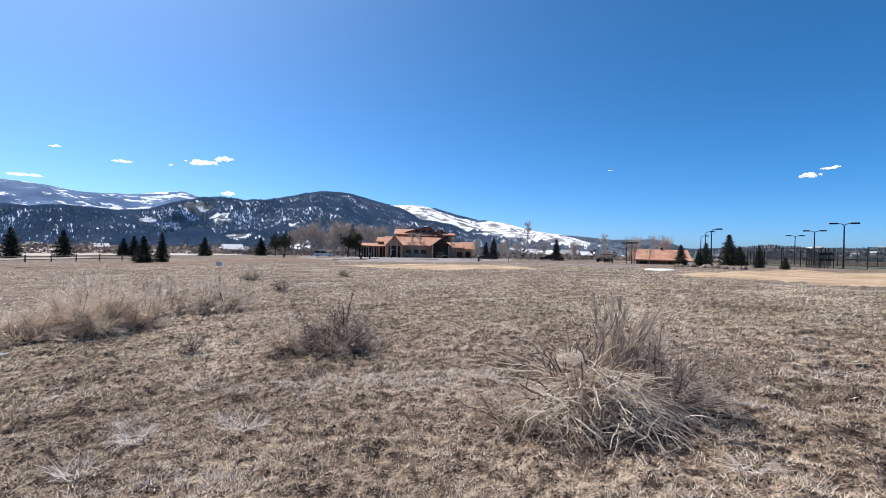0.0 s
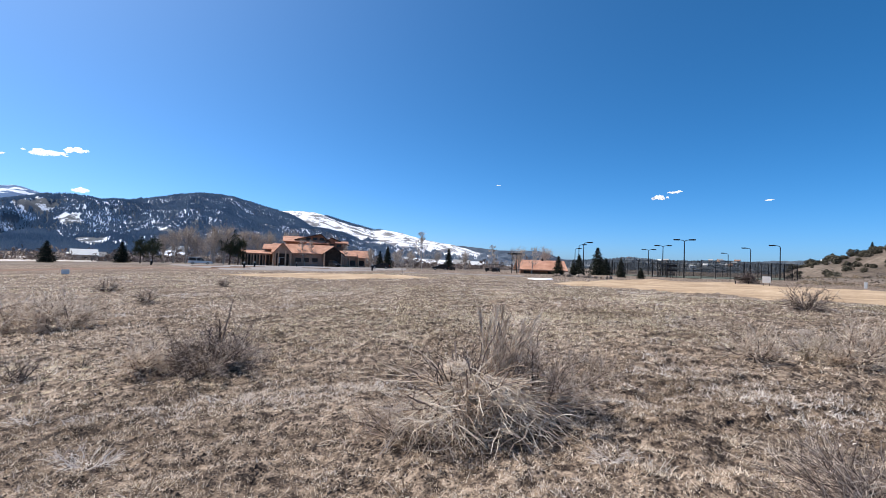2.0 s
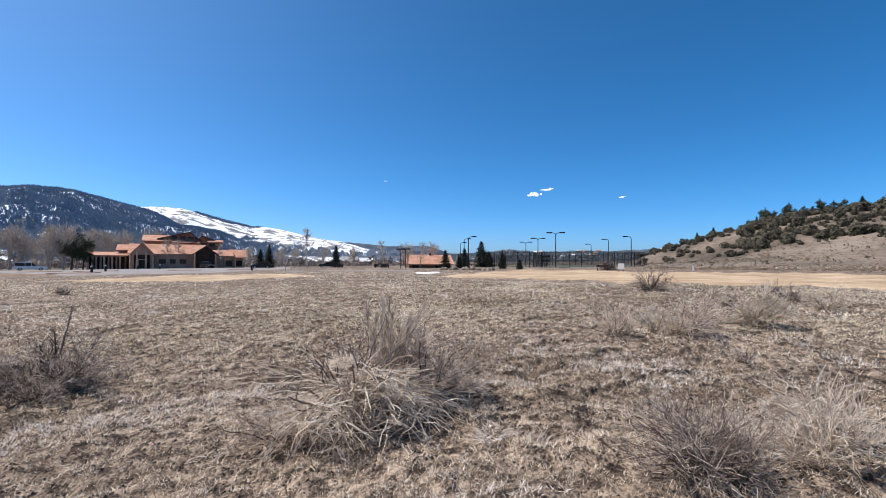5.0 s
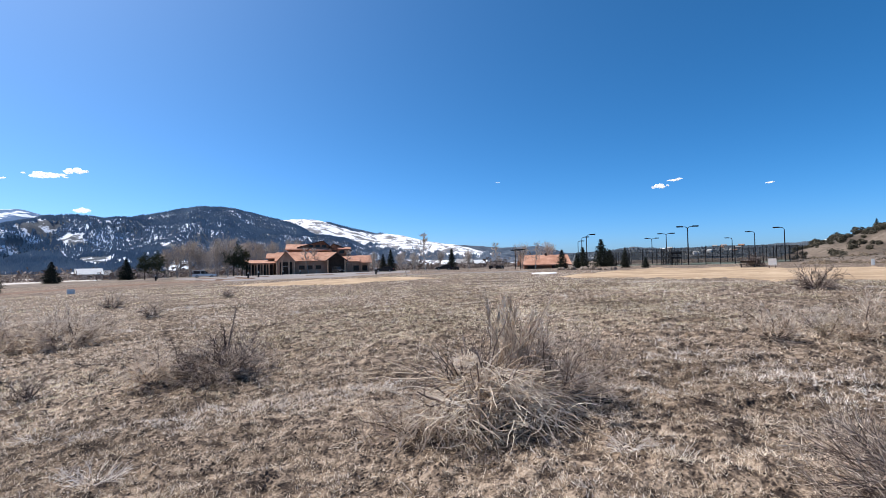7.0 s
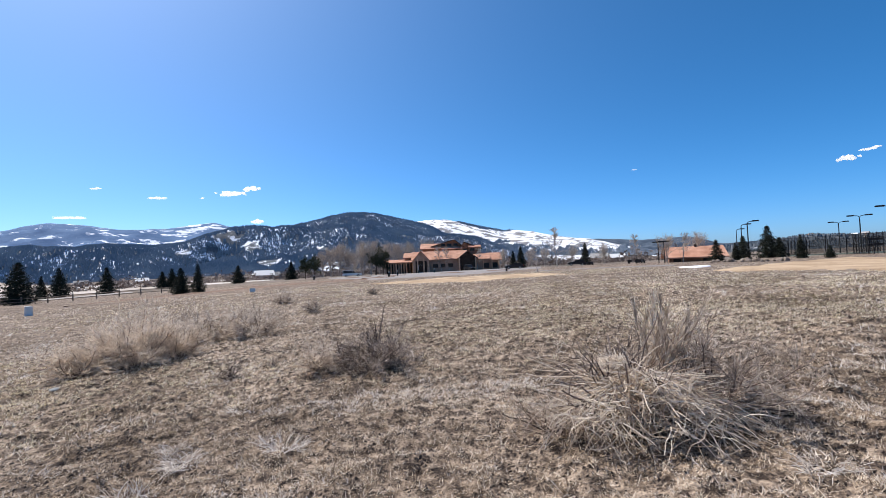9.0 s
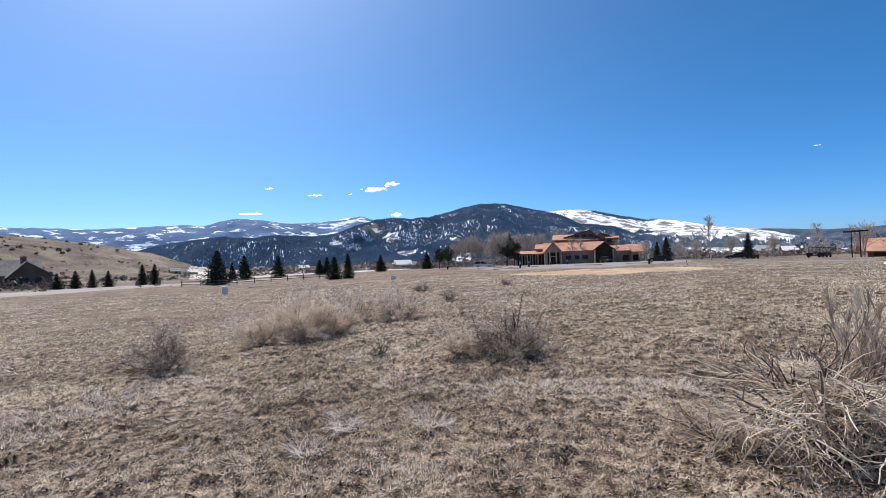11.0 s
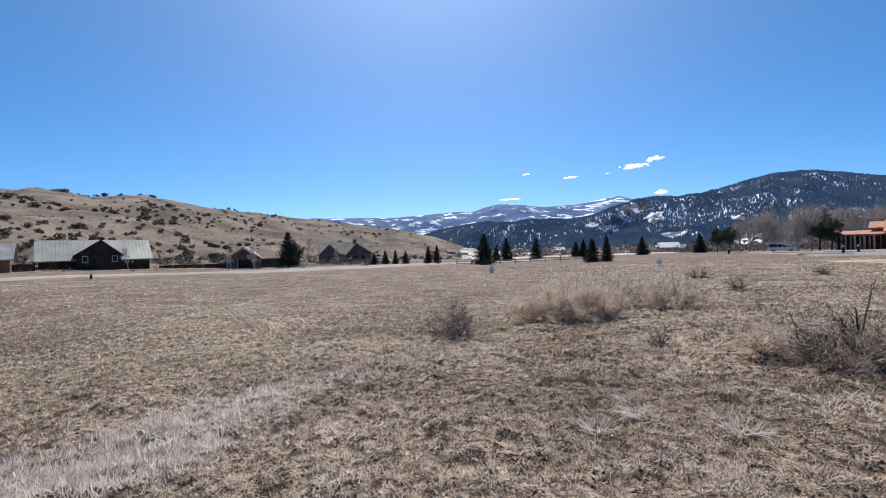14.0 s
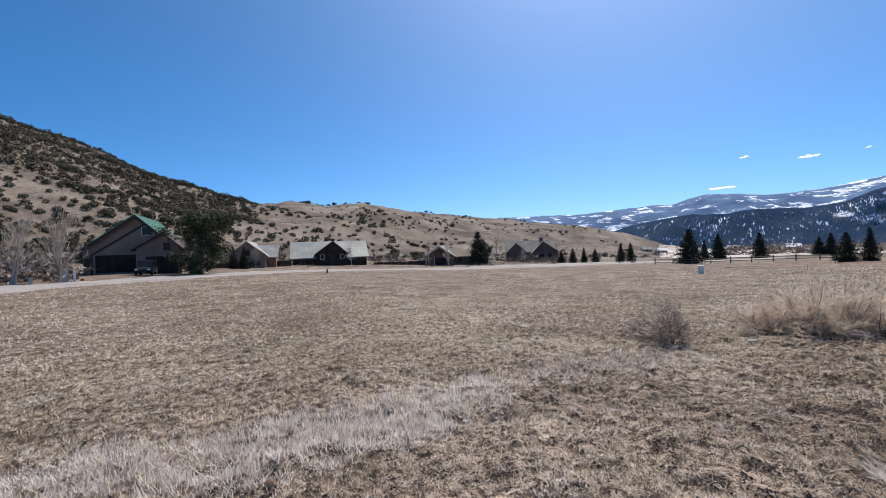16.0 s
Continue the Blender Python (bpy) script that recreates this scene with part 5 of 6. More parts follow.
def facing(name, label, category, az, r, turn=0.0, lift=0.0):
    x, y, z = place(az, r)
    return thing(name, label, category, x, y, z + lift, az + turn)


# the golf lodge, many-roofed
lodge = facing("golf_lodge", "sprawling tan lodge with terracotta roofs and log posts", "lodge", 3.4, 152, 0, -0.1)
gable_block(lodge, -19.6, -11.2, -2, 7, 3.7, 4.5, STUCCO, ROOF_TILE, "x", over=0.9)
gable_block(lodge, -13.0, -7.5, 1, 9, 5.3, 6.7, LOG, ROOF_TILE, "x", over=0.7)
gable_block(lodge, -9.8, 7.5, -5, 6, 4.4, 6.9, STUCCO, ROOF_TILE, "x", over=0.8)
gable_block(lodge, -9.4, -4.8, -8.5, 1, 4.4, 7.0, STUCCO, ROOF_TILE, "y", over=0.8)
gable_block(lodge, -7.0, 2.5, 6, 16, 8.3, 9.9, LOG, ROOF_TILE, "x", over=1.0)
gable_block(lodge, -3.2, 6.6, 7, 17, 9.0, 11.0, LOG, TRIM, "y", apex=4.2, over=1.1)
part("roof_band", slab([(-0.5, 4.4, 7.9), (6.8, 4.4, 7.9), (6.8, 7.0, 8.8), (-0.5, 7.0, 8.8)], 0.25), ROOF_TILE, lodge)
gable_block(lodge, 5.4, 13.0, 6, 15, 7.8, 9.9, LOG, TRIM, "y", apex=7.6, over=0.9)
part("roof_band", slab([(9.0, 3.8, 8.2), (13.4, 3.8, 8.2), (13.4, 6.0, 8.9), (9.0, 6.0, 8.9)], 0.25), ROOF_TILE, lodge)
gable_block(lodge, 5.4, 10.4, -7.5, 4, 4.6, 6.4, LOG_DARK_AND_SHADE, TRIM, "y", over=0.9)
gable_block(lodge, 9.2, 15.0, -3, 6, 3.9, 5.4, STUCCO, ROOF_TILE, "x", over=0.7)
gable_block(lodge, 12.5, 19.2, -1, 9, 3.6, 5.7, STUCCO, ROOF_TILE, "x", over=0.9)
for x, y, top in [*((-19.2 + 0.86 * i, -3.3 + 0.9 * (i % 2), 3.4) for i in range(9)), (-9.6, -9.6, 4.2), (-8.2, -9.6, 4.6), (-6.2, -9.6, 4.6), (-4.7, -9.6, 4.2), (5.2, -8.6, 4.4), (10.4, -8.6, 4.4), (13.2, -3.0, 3.3), (16.2, -2.6, 3.3), (18.6, -2.6, 3.3)]:
    part("log_post", rod(bmesh.new(), (x, y, -0.5), (x, y, top), 0.26, 0.2, 8), PALE_LOG, lodge)
for x in (-2.6, -0.2, 2.4):
    window(lodge, x, -5.03, 1.6, 1.5, 1.1)
for x in (-17.6, -15.2, -12.8):
    window(lodge, x, -2.03, 0.9, 1.5, 1.6)
for x in (0.2, 2.4, 4.6):
    window(lodge, x, 6.97, 9.1, 1.3, 0.6)
for x in (8.0, 10.4):
    window(lodge, x, 5.97, 6.9, 1.4, 0.8)
window(lodge, -7.1, -8.53, 0.3, 1.6, 2.3, "light_window")
# flat dark panels on the walls imitate the shade of deep recesses
part("porch", boxed(-19.3, -11.4, -2.05, -1.99, -0.2, 3.3), LOG_DARK_AND_SHADE, lodge, "flat dark panel for the shade in the veranda")
part("porch", boxed(-8.9, -5.3, -8.56, -8.49, -0.2, 3.9), LOG_DARK_AND_SHADE, lodge, "flat dark panel for the shade in the entrance")
part("door", boxed(6.9, 8.9, -7.62, -7.5, -0.3, 2.3), TRIM, lodge)
for x in (14.4, 17.4):
    window(lodge, x, -3.03 if x < 15 else -1.03, 0.8, 1.6, 1.6)
part("chimney", boxed(-0.4, 0.4, 0.2, 1.0, 5.5, 7.6, bevel=0.05), CONCRETE, lodge, "pale stubby chimney")

# the low golf barn with an orange roof
barn = facing("golf_barn", "long low barn with a bright orange-brown roof", "barn", -26.0, 96, 8, 0)
gable_block(barn, -4.3, 4.6, 0, 8, 1.0, 2.7, LOG, ROOF_TILE, "x", over=0.8)
part("roof_vent", boxed(0.5, 0.9, 3.6, 4.0, 2.7, 3.3), TRIM, barn)
for x in (-3, 2):
    window(barn, x, -0.03, 0.1, 1.2, 0.6)

# the tall house with the green roof
h1 = facing("house", "tall grey-tan house with green metal roof, in shade", "house", 110.6, 77, -14)
gable_block(h1, -5.6, 5.6, 0, 13, 3.3, 8.0, SIDING, GREEN_ROOF, "y", apex=0.6, over=0.7, seams=24)
gable_block(h1, 0.9, 6.4, -1.6, 6, 3.3, 5.3, SIDING, TRIM, "y", apex=4.2, over=0.5)
part("fascia", slab([(-6.2, -0.72, 2.95), (0.6, -0.72, 8.0), (0.6, -0.62, 8.0), (-6.2, -0.62, 2.95)], 0.32), TRIM, h1)
part("fascia", slab([(0.6, -0.72, 8.0), (6.2, -0.72, 3.0), (6.2, -0.62, 3.0), (0.6, -0.62, 8.0)], 0.32), TRIM, h1)
part("trim_board", slab([(-4.6, -0.16, 2.75), (1.6, -0.16, 6.9), (1.6, -0.04, 6.9), (-4.6, -0.04, 2.75)], 0.24), TRIM, h1)
# no recess is modelled: a dark sheet on the wall gives the porch its shade
part("porch", boxed(-4.2, 0.7, -0.05, 0.02, -0.2, 2.55), LOG_DARK_AND_SHADE, h1, "flat dark panel for the shade in the porch")
for x in (-4.3, -1.8, 0.8):
    part("porch_post", boxed(x - 0.09, x + 0.09, -1.2, -1.02, -0.5, 2.6), TRIM, h1)
part("garage_door", boxed(2.0, 5.9, -1.66, -1.58, -0.2, 2.2), LOG_DARK_AND_SHADE, h1, "dark garage door")
window(h1, 2.0, -0.03, 5.3, 1.35, 1.1, "light_window")
window(h1, 4.6, -1.63, 3.1, 0.7, 0.9)
window(h1, -5.0, -0.03, 1.0, 0.7, 1.1)
part("foundation", boxed(-5.7, 5.7, -0.06, 13.05, -1.0, 0.15), STONE, h1)

# the dark log cabin with the broad grey roof
cabin = facing("log_cabin", "dark log cabin with broad grey metal roof and dormer", "cabin", 89.8, 116, 3)
gable_block(cabin, -9.2, 8.8, 0, 11, 2.1, 5.9, LOG_DARK_AND_SHADE, GREY_ROOF, "x", over=0.6, seams=30)
gable_block(cabin, -3.5, 3.6, -1.6, 5, 3.0, 5.75, LOG_DARK_AND_SHADE, TRIM, "y", apex=0.4, over=0.5)
for x in (-2.2, 2.6):
    window(cabin, x, -1.63, 1.5, 0.8, 1.1, "light_window")
part("door", boxed(-0.4, 0.7, -1.7, -1.58, -0.2, 2.0), TRIM, cabin)
for x in (-7, 6.6):
    window(cabin, x, -0.03, 0.6, 1.2, 1.0)

# the small house with the pale roof
h3 = facing("house", "small house with pale weathered roof and open porch", "house", 75.9, 118, -6)
gable_block(h3, -4.6, 3.2, 0, 9, 2.3, 4.9, SHADED_SIDING, SHINGLE, "y", apex=-0.6, over=0.6)
gable_block(h3, 2.0, 7.0, 2, 9, 2.1, 3.6, SHADED_SIDING, WOOD, "x", over=0.5)
# shaded porch interior drawn as a thin dark sheet on the gable wall
part("porch", boxed(-1.8, 1.2, -0.08, 0.0, -0.2, 1.9), LOG_DARK_AND_SHADE, h3, "flat dark panel for the shade inside the open porch")
for x in (-4.2, -2.0, 1.6):
    part("porch_post", rod(bmesh.new(), (x, -1.0, -0.4), (x, -1.0, 2.2), 0.13, 0.13, 8), CONCRETE, h3)
gable_roof(h3, -4.6, 3.2, -1.4, 0, 2.3, 4.6, SHINGLE, "y", apex=-0.6, over=0.3)
window(h3, 4.6, 1.97, 0.7, 1.2, 1.0)

# the house with two gables
h4 = facing("house", "house with two gables and grey roof, siding darkened for shade", "house", 64.7, 138, 4)
gable_block(h4, -6.5, 6.5, 3, 12, 2.9, 6.1, SHADED_SIDING, WOOD_ROOF, "x", over=0.6, seams=20)
gable_block(h4, -7.2, -1.2, -1, 6, 2.5, 5.4, SHADED_SIDING, WOOD_ROOF, "y", over=0.5)
gable_block(h4, 0.8, 8.0, -2, 7, 2.6, 5.6, SHADED_SIDING, WOOD_ROOF, "y", apex=3.6, over=0.5)
part("chimney", boxed(3.0, 4.0, 1.5, 2.5, 4.5, 7.0, bevel=0.06), STONE, h4, "stone chimney")
for x, y in ((-4.2, -1.03), (3.2, -2.03), (5.6, -2.03)):
    window(h4, x, y, 0.8, 1.3, 1.2)
part("door", boxed(0.9, 1.9, -2.08, -2.0, -0.2, 2.0), TRIM, h4)

# the house behind the pine
h2 = facing("house", "pale-roofed house with an orange-brown timber base", "house", 99.4, 104, -10)
gable_block(h2, -3.6, 3.6, 0, 9, 2.6, 5.4, SIDING, SHINGLE, "y", over=0.6)
gable_block(h2, -1.2, 5.4, 2.5, 9, 2.2, 4.6, LOG, SHINGLE, "x", over=0.5)
window(h2, -0.2, -0.03, 2.6, 1.2, 1.0)
window(h2, 1.8, -0.03, 0.5, 1.2, 1.0)

# long low walls between the gardens
def low_wall(az0, az1, r0, r1, height, mat, label):
    (x0, y0, z0), (x1, y1, z1) = place(az0, r0), place(az1, r1)
    n = math.hypot(x1 - x0, y1 - y0)
    ob = thing("garden_wall", label, "wall", x0, y0, min(z0, z1), math.degrees(math.atan2(y1 - y0, x1 - x0)))
    count = int(n / 2.4)
    for i in range(count):
        part("panel", boxed(n * i / count + 0.06, n * (i + 1) / count - 0.06, -0.05, 0.05, -0.5, height), mat, ob)
    for i in range(count + 1):
        part("post", boxed(n * i / count - 0.06, n * i / count + 0.06, -0.08, 0.08, -0.6, height + 0.12), TRIM, ob)


low_wall(84.6, 77.5, 119, 119, 1.1, TRIM, "low dark reddish-brown board fence between the houses")
low_wall(104.0, 94.6, 98, 110, 1.3, LOG_DARK_AND_SHADE, "low dark board fence beside the cabin")


# far houses, small among the trees
def far_house(az, r, w, roof, x=0):
    ob = facing("far_house", "small distant house with a pale roof", "house", az, r, (az * 37) % 50 - 25)
    gable_block(ob, -w / 2, w / 2, 0, w * 0.7, w * 0.3, w * 0.55, STUCCO if roof is not WHITE else SIDING, roof, "x", over=0.4)
    window(ob, 0, -0.03, 0.8, w * 0.2, w * 0.12)


for az, r, w, roof in ((37.4, 420, 9, WHITE), (25.2, 300, 11, WHITE), (24.2, 310, 9, SHINGLE), (26.0, 330, 8, WHITE), (51.0, 330, 6, SHINGLE), (49.4, 350, 6, WHITE), (53.2, 320, 6, LOG), (-15.8, 260, 9, SHINGLE), (-18.0, 280, 8, WHITE), (42.5, 460, 9, SHINGLE)):
    far_house(az, r, w, roof)
rng = np.random.default_rng(5)
for i in range(26):
    az, k = rng.uniform(-55, -33), rng.uniform(0.35, 0.95)
    el = np.interp(az, *zip(*DARK_SKYLINE))
    r = 1300 - 500 * (1 - k)
    x, y = -math.sin(radians(az)) * r, math.cos(radians(az)) * r
    z = -9 + (EYE + 1300 * math.tan(radians(el)) + 9) * k ** 1.25
    ob = thing("far_house", "tiny far house among dark pines on a hill", "house", x, y, z + 3, az + rng.uniform(-40, 40), "houses on the far hill")
    w = rng.uniform(7, 12)
    gable_block(ob, -w / 2, w / 2, 0, w * 0.7, w * 0.35, w * 0.6, (STUCCO, SIDING, WHITE)[i % 3], (SHINGLE, LOG, WHITE)[i % 3], "x", over=0.4)


# ---- vehicles ----
def car(name, label, x, y, z, turn, paint, length=4.6, width=1.85, height=1.5, wagon=0.5, group="cars in the car park"):
    """A car along local x, nose towards +x."""
    ob = thing(name, label, "car", x, y, z, turn, group)
    w, L, H = width / 2, length / 2, height
    bm = prism([(-L, 0.35), (L, 0.35), (L + 0.05, 0.62), (L - 0.15, 0.86), (L * 0.38, 0.98), (-L * 0.9, 1.0), (-L - 0.04, 0.7)], -w, w)
    bmesh.ops.bevel(bm, geom=bm.edges[:], offset=0.06, segments=2, affect="EDGES")
    body = part("body", bm, paint, ob)
    back = -L * (0.6 + 0.36 * wagon)
    bm = prism([(L * 0.38, 0.97), (L * 0.08, H - 0.05), (back + 0.2, H), (back - 0.1, 0.98)], -w * 0.86, w * 0.86)
    part("cabin_glass", bm, GLASS, ob, "dark tinted windows")
    bm = prism([(L * 0.10, H - 0.08), (L * 0.04, H + 0.0), (back + 0.3, H + 0.05), (back + 0.12, H - 0.06)], -w * 0.88, w * 0.88)
    part("roof", bm, paint, ob)
    for t in (0.05, -0.32, -0.72 - 0.2 * wagon):
        for s in (-1, 1):
            part("pillar", rod(bmesh.new(), (L * t + 0.05, s * w * 0.87, 0.95), (L * t - 0.02, s * w * 0.87, H), 0.05, 0.05, 6), paint, ob)
    for sx in (-0.6, 0.62):
        for sy in (-1, 1):
            tyre = part("wheel", rod(bmesh.new(), (L * sx, sy * (w - 0.2), 0.34), (L * sx, sy * (w + 0.01), 0.34), 0.34, 0.34, 18), RUBBER, ob)
            part("rim", rod(bmesh.new(), (L * sx, sy * (w - 0.05), 0.34), (L * sx, sy * (w + 0.025), 0.34), 0.2, 0.18, 12), RIM, tyre)
    for sy in (-1, 1):
        part("headlight", boxed(L - 0.12, L + 0.04, sy * w * 0.72 - 0.16, sy * w * 0.72 + 0.16, 0.64, 0.8, bevel=0.03), LAMP_GLASS, ob)
        part("tail_light", boxed(-L - 0.05, -L + 0.08, sy * w * 0.8 - 0.1, sy * w * 0.8 + 0.1, 0.65, 0.9, bevel=0.02), RED, ob)
    part("bumper", boxed(L - 0.05, L + 0.1, -w * 0.92, w * 0.92, 0.36, 0.56, bevel=0.04), RUBBER, ob)


x, y, z, r = sit(15.0, -0.95, 112, 135)
car("suburban_car", "long silver-blue estate car parked on asphalt", x, y, z + 0.1, 15 + 4, SILVER, 5.7, 2.0, 1.85, 1.0)
x, y, z, r = sit(0.1, -1.12, 118, 140)
car("dark_car", "dark saloon car parked before the lodge", x, y, z + 0.1, -60, DARK_CAR, 4.6, 1.85, 1.75, 0.6)
x, y, z, r = sit(-5.6, -1.25, 112, 130)
car("dark_car", "dark low car parked beside the fairway", x, y, z + 0.1, 175, DARK_CAR, 4.5, 1.85, 1.4, 0.3)
x, y, z, r = sit(-13.2, -1.1, 115, 140)
car("dark_car", "dark car beyond the bare trees", x, y, z + 0.05, 170, DARK_CAR, 4.4, 1.8, 1.5, 0.5)
x, y, z = place(109.4, 68.5)
car("dark_car", "dark off-road car parked before the garage", x, y, z + 0.02, 109 - 100, DARK_CAR, 4.2, 1.85, 1.85, 1.0)
for i, (az, r) in enumerate(((-19.6, 105), (-20.4, 104), (-14.6, 122))):
    x, y, z = place(az, r)
    cart = thing("golf_cart", "small dark golf cart with a flat roof", "golf cart", x, y, z, az + 70 * i, "golf carts")
    part("body", prism([(-1.1, 0.3), (1.1, 0.3), (1.1, 0.75), (0.5, 0.8), (0.3, 0.45), (-0.2, 0.45), (-0.3, 0.9), (-1.1, 0.9)], -0.55, 0.55), DARK_CAR, cart)
    part("canopy", boxed(-0.9, 0.8, -0.6, 0.6, 1.75, 1.83, bevel=0.03), RUBBER, cart)
    for sx in (-0.8, 0.7):
        for sy in (-0.52, 0.52):
            part("strut", rod(bmesh.new(), (sx, sy, 0.6), (sx, sy, 1.76), 0.025, 0.025, 6), BLACK_STEEL, cart)
            part("wheel", rod(bmesh.new(), (sx, sy - 0.08, 0.23), (sx, sy + 0.08, 0.23), 0.23, 0.23, 12), RUBBER, cart)


# ---- tennis courts ----
def court_lamp(az, el, up, arms, r, bend=1):
    x, y, z = place(az, r)
    h = r * (math.tan(radians(up)) - math.tan(radians(el)))
    ob = thing("court_lamp", "tall black steel court lamp with " + ("two arms" if arms == 2 else "one curved arm"), "street lamp", x, y, z - 0.1, az, "lamps round the tennis courts")
    part("pole", rod(bmesh.new(), (0, 0, 0), (0, 0, h - 0.5), 0.13, 0.09, 10), BLACK_STEEL, ob)
    for s in ((-1, 1) if arms == 2 else (bend,)):
        bm = bmesh.new()
        pts = [(0, 0, h - 0.55), (0.06 * s, 0, h - 0.25), (0.3 * s, 0, h - 0.05), (0.7 * s, 0, h), (1.1 * s, 0, h)]
        for a, b in zip(pts, pts[1:]):
            rod(bm, a, b, 0.065, 0.065, 8)
        part("arm", bm, BLACK_STEEL, ob)
        bm = boxed(0.75 * s, 1.95 * s, -0.28, 0.28, h - 0.08, h + 0.17, bevel=0.06)
        part("lamp_head", bm, BLACK_STEEL, ob)


for az, el, up, arms, r, bend in ((-41.92, -0.86, 3.5, 2, 100, 1), (-39.75, -0.86, 2.7, 2, 122, 1), (-38.25, -0.87, 2.15, 2, 145, 1), (-31.0, -0.75, 3.2, 1, 108, 1), (-30.45, -0.75, 2.85, 1, 124, 1), (-30.0, -0.75, 2.3, 1, 148, 1),
                                  (-50.6, -0.55, 3.0, 1, 118, -1), (-48.1, -0.5, 2.7, 1, 134, -1), (-46.1, -0.45, 2.1, 1, 160, -1)):
    court_lamp(az, el, up, arms, r, bend)

NET = material("chain_link_net", [(0.015, 0.016, 0.016), (0.03, 0.03, 0.03)], 0.4, 0.8, 0, 30.0)
nn, nl = NET.node_tree.nodes, NET.node_tree.links
clear, veil = nn.new("ShaderNodeBsdfTransparent"), nn.new("ShaderNodeMixShader")
veil.inputs[0].default_value = 0.78
nl.new(nn["Principled BSDF"].outputs[0], veil.inputs[1])
nl.new(clear.outputs[0], veil.inputs[2])
nl.new(veil.outputs[0], nn["Material Output"].inputs[0])


def court_fence(corners, height, label):
    for (a0, r0), (a1, r1) in zip(corners, corners[1:]):
        (x0, y0, z0), (x1, y1, z1) = place(a0, r0), place(a1, r1)
        n = math.hypot(x1 - x0, y1 - y0)
        ob = thing("court_fence", label, "fence", x0, y0, (z0 + z1) / 2, math.degrees(math.atan2(y1 - y0, x1 - x0)), "tennis court fences")
        count = max(2, round(n / 3.6))
        for i in range(count + 1):
            part("post", rod(bmesh.new(), (n * i / count, 0, -0.6), (n * i / count, 0, height + 0.05), 0.07, 0.07, 8), BLACK_STEEL, ob)
        for h in (0.15, height * 0.5, height):
            part("rail", rod(bmesh.new(), (0, 0, h), (n, 0, h), 0.03, 0.03, 6), BLACK_STEEL, ob)
        part("net", boxed(0, n, -0.008, 0.008, 0.1, height), NET, ob, "see-through black chain-link net")


court_fence([(-33.0, 112), (-43.6, 98), (-52.0, 117)], 3.45, "tall black chain-link tennis court fence")
court_fence([(-33.0, 112), (-36.0, 150), (-47.0, 150), (-51.6, 122)], 3.45, "tall black chain-link tennis court fence")
court_fence([(-39.2, 104), (-41.0, 150)], 3.45, "tall black chain-link fence between two courts")
court = drape("tennis_court", -51, -34, [(-51, 116), (-43.6, 101), (-34, 112)], [(-51, 126), (-43.6, 145), (-34, 140)], 0.08, material("court_paint", [(0.10, 0.13, 0.10), (0.15, 0.17, 0.14)], 0.3, 0.9, 0, 8.0), "dull green hard tennis court", "tennis court")
for az, r in ((-40.5, 99), (-40.9, 98.5)):
    x, y, z = place(az, r)
    ob = thing("scoreboard", "dark court board between two posts", "board", x, y, z, az, "court boards")
    for s in (-0.55, 0.55):
        part("post", rod(bmesh.new(), (s, 0, -0.3), (s, 0, 3.5), 0.06, 0.06, 8), BLACK_STEEL, ob)
    for h in (1.3, 2.2):
        part("board", boxed(-0.5, 0.5, -0.03, 0.03, h, h + 0.35), BLACK_STEEL, ob)

x, y, z, r = sit(-49.5, -1.3, 60, 80)
sign = thing("notice_board", "blank white board on two short posts", "sign", x, y, z, -49.5)
part("panel", boxed(-0.42, 0.42, -0.03, 0.03, 0.35, 1.15, bevel=0.015), WHITE, sign)
for s in (-0.3, 0.3):
    part("post", boxed(s - 0.04, s + 0.04, 0.03, 0.1, -0.3, 1.1), WOOD, sign)
x, y, z, r = sit(-47.4, -1.25, 60, 82)
bench = thing("bench", "dark slatted bench beside the fairway", "bench", x, y, z, -50)
for i in range(3):
    part("seat_slat", boxed(-0.85, 0.85, -0.25 + i * 0.17, -0.11 + i * 0.17, 0.43, 0.47), LOG_DARK_AND_SHADE, bench)
for i in range(2):
    part("back_slat", boxed(-0.85, 0.85, 0.26, 0.3, 0.58 + i * 0.18, 0.71 + i * 0.18), LOG_DARK_AND_SHADE, bench)
for s in (-0.7, 0.7):
    part("leg", boxed(s - 0.05, s + 0.05, -0.25, 0.3, -0.1, 0.43), BLACK_STEEL, bench)
x, y, z = place(-47.9, 74)
shrub("sagebrush", "round dark shrub beside a bench", x, y, 1.9, 1.7, 301, 40, 400, 2600, 1.1, (TWIG_DARK, TWIG_DARK, TWIG_DARK), 0.02, 4.0)

# tall bare poles before the barn
for az, r in ((-22.35, 93), (-22.95, 91)):
    x, y, z = place(az, r)
    ob = thing("twin_light", "short dark pole with a flat crossbar lamp", "lamp post", x, y, z, az, "lamps by the barn")
    part("pole", rod(bmesh.new(), (0, 0, -0.3), (0, 0, 3.9), 0.08, 0.07, 8), BLACK_STEEL, ob)
    part("lamp_head", boxed(-0.95, 0.95, -0.2, 0.2, 3.85, 4.05, bevel=0.04), BLACK_STEEL, ob)

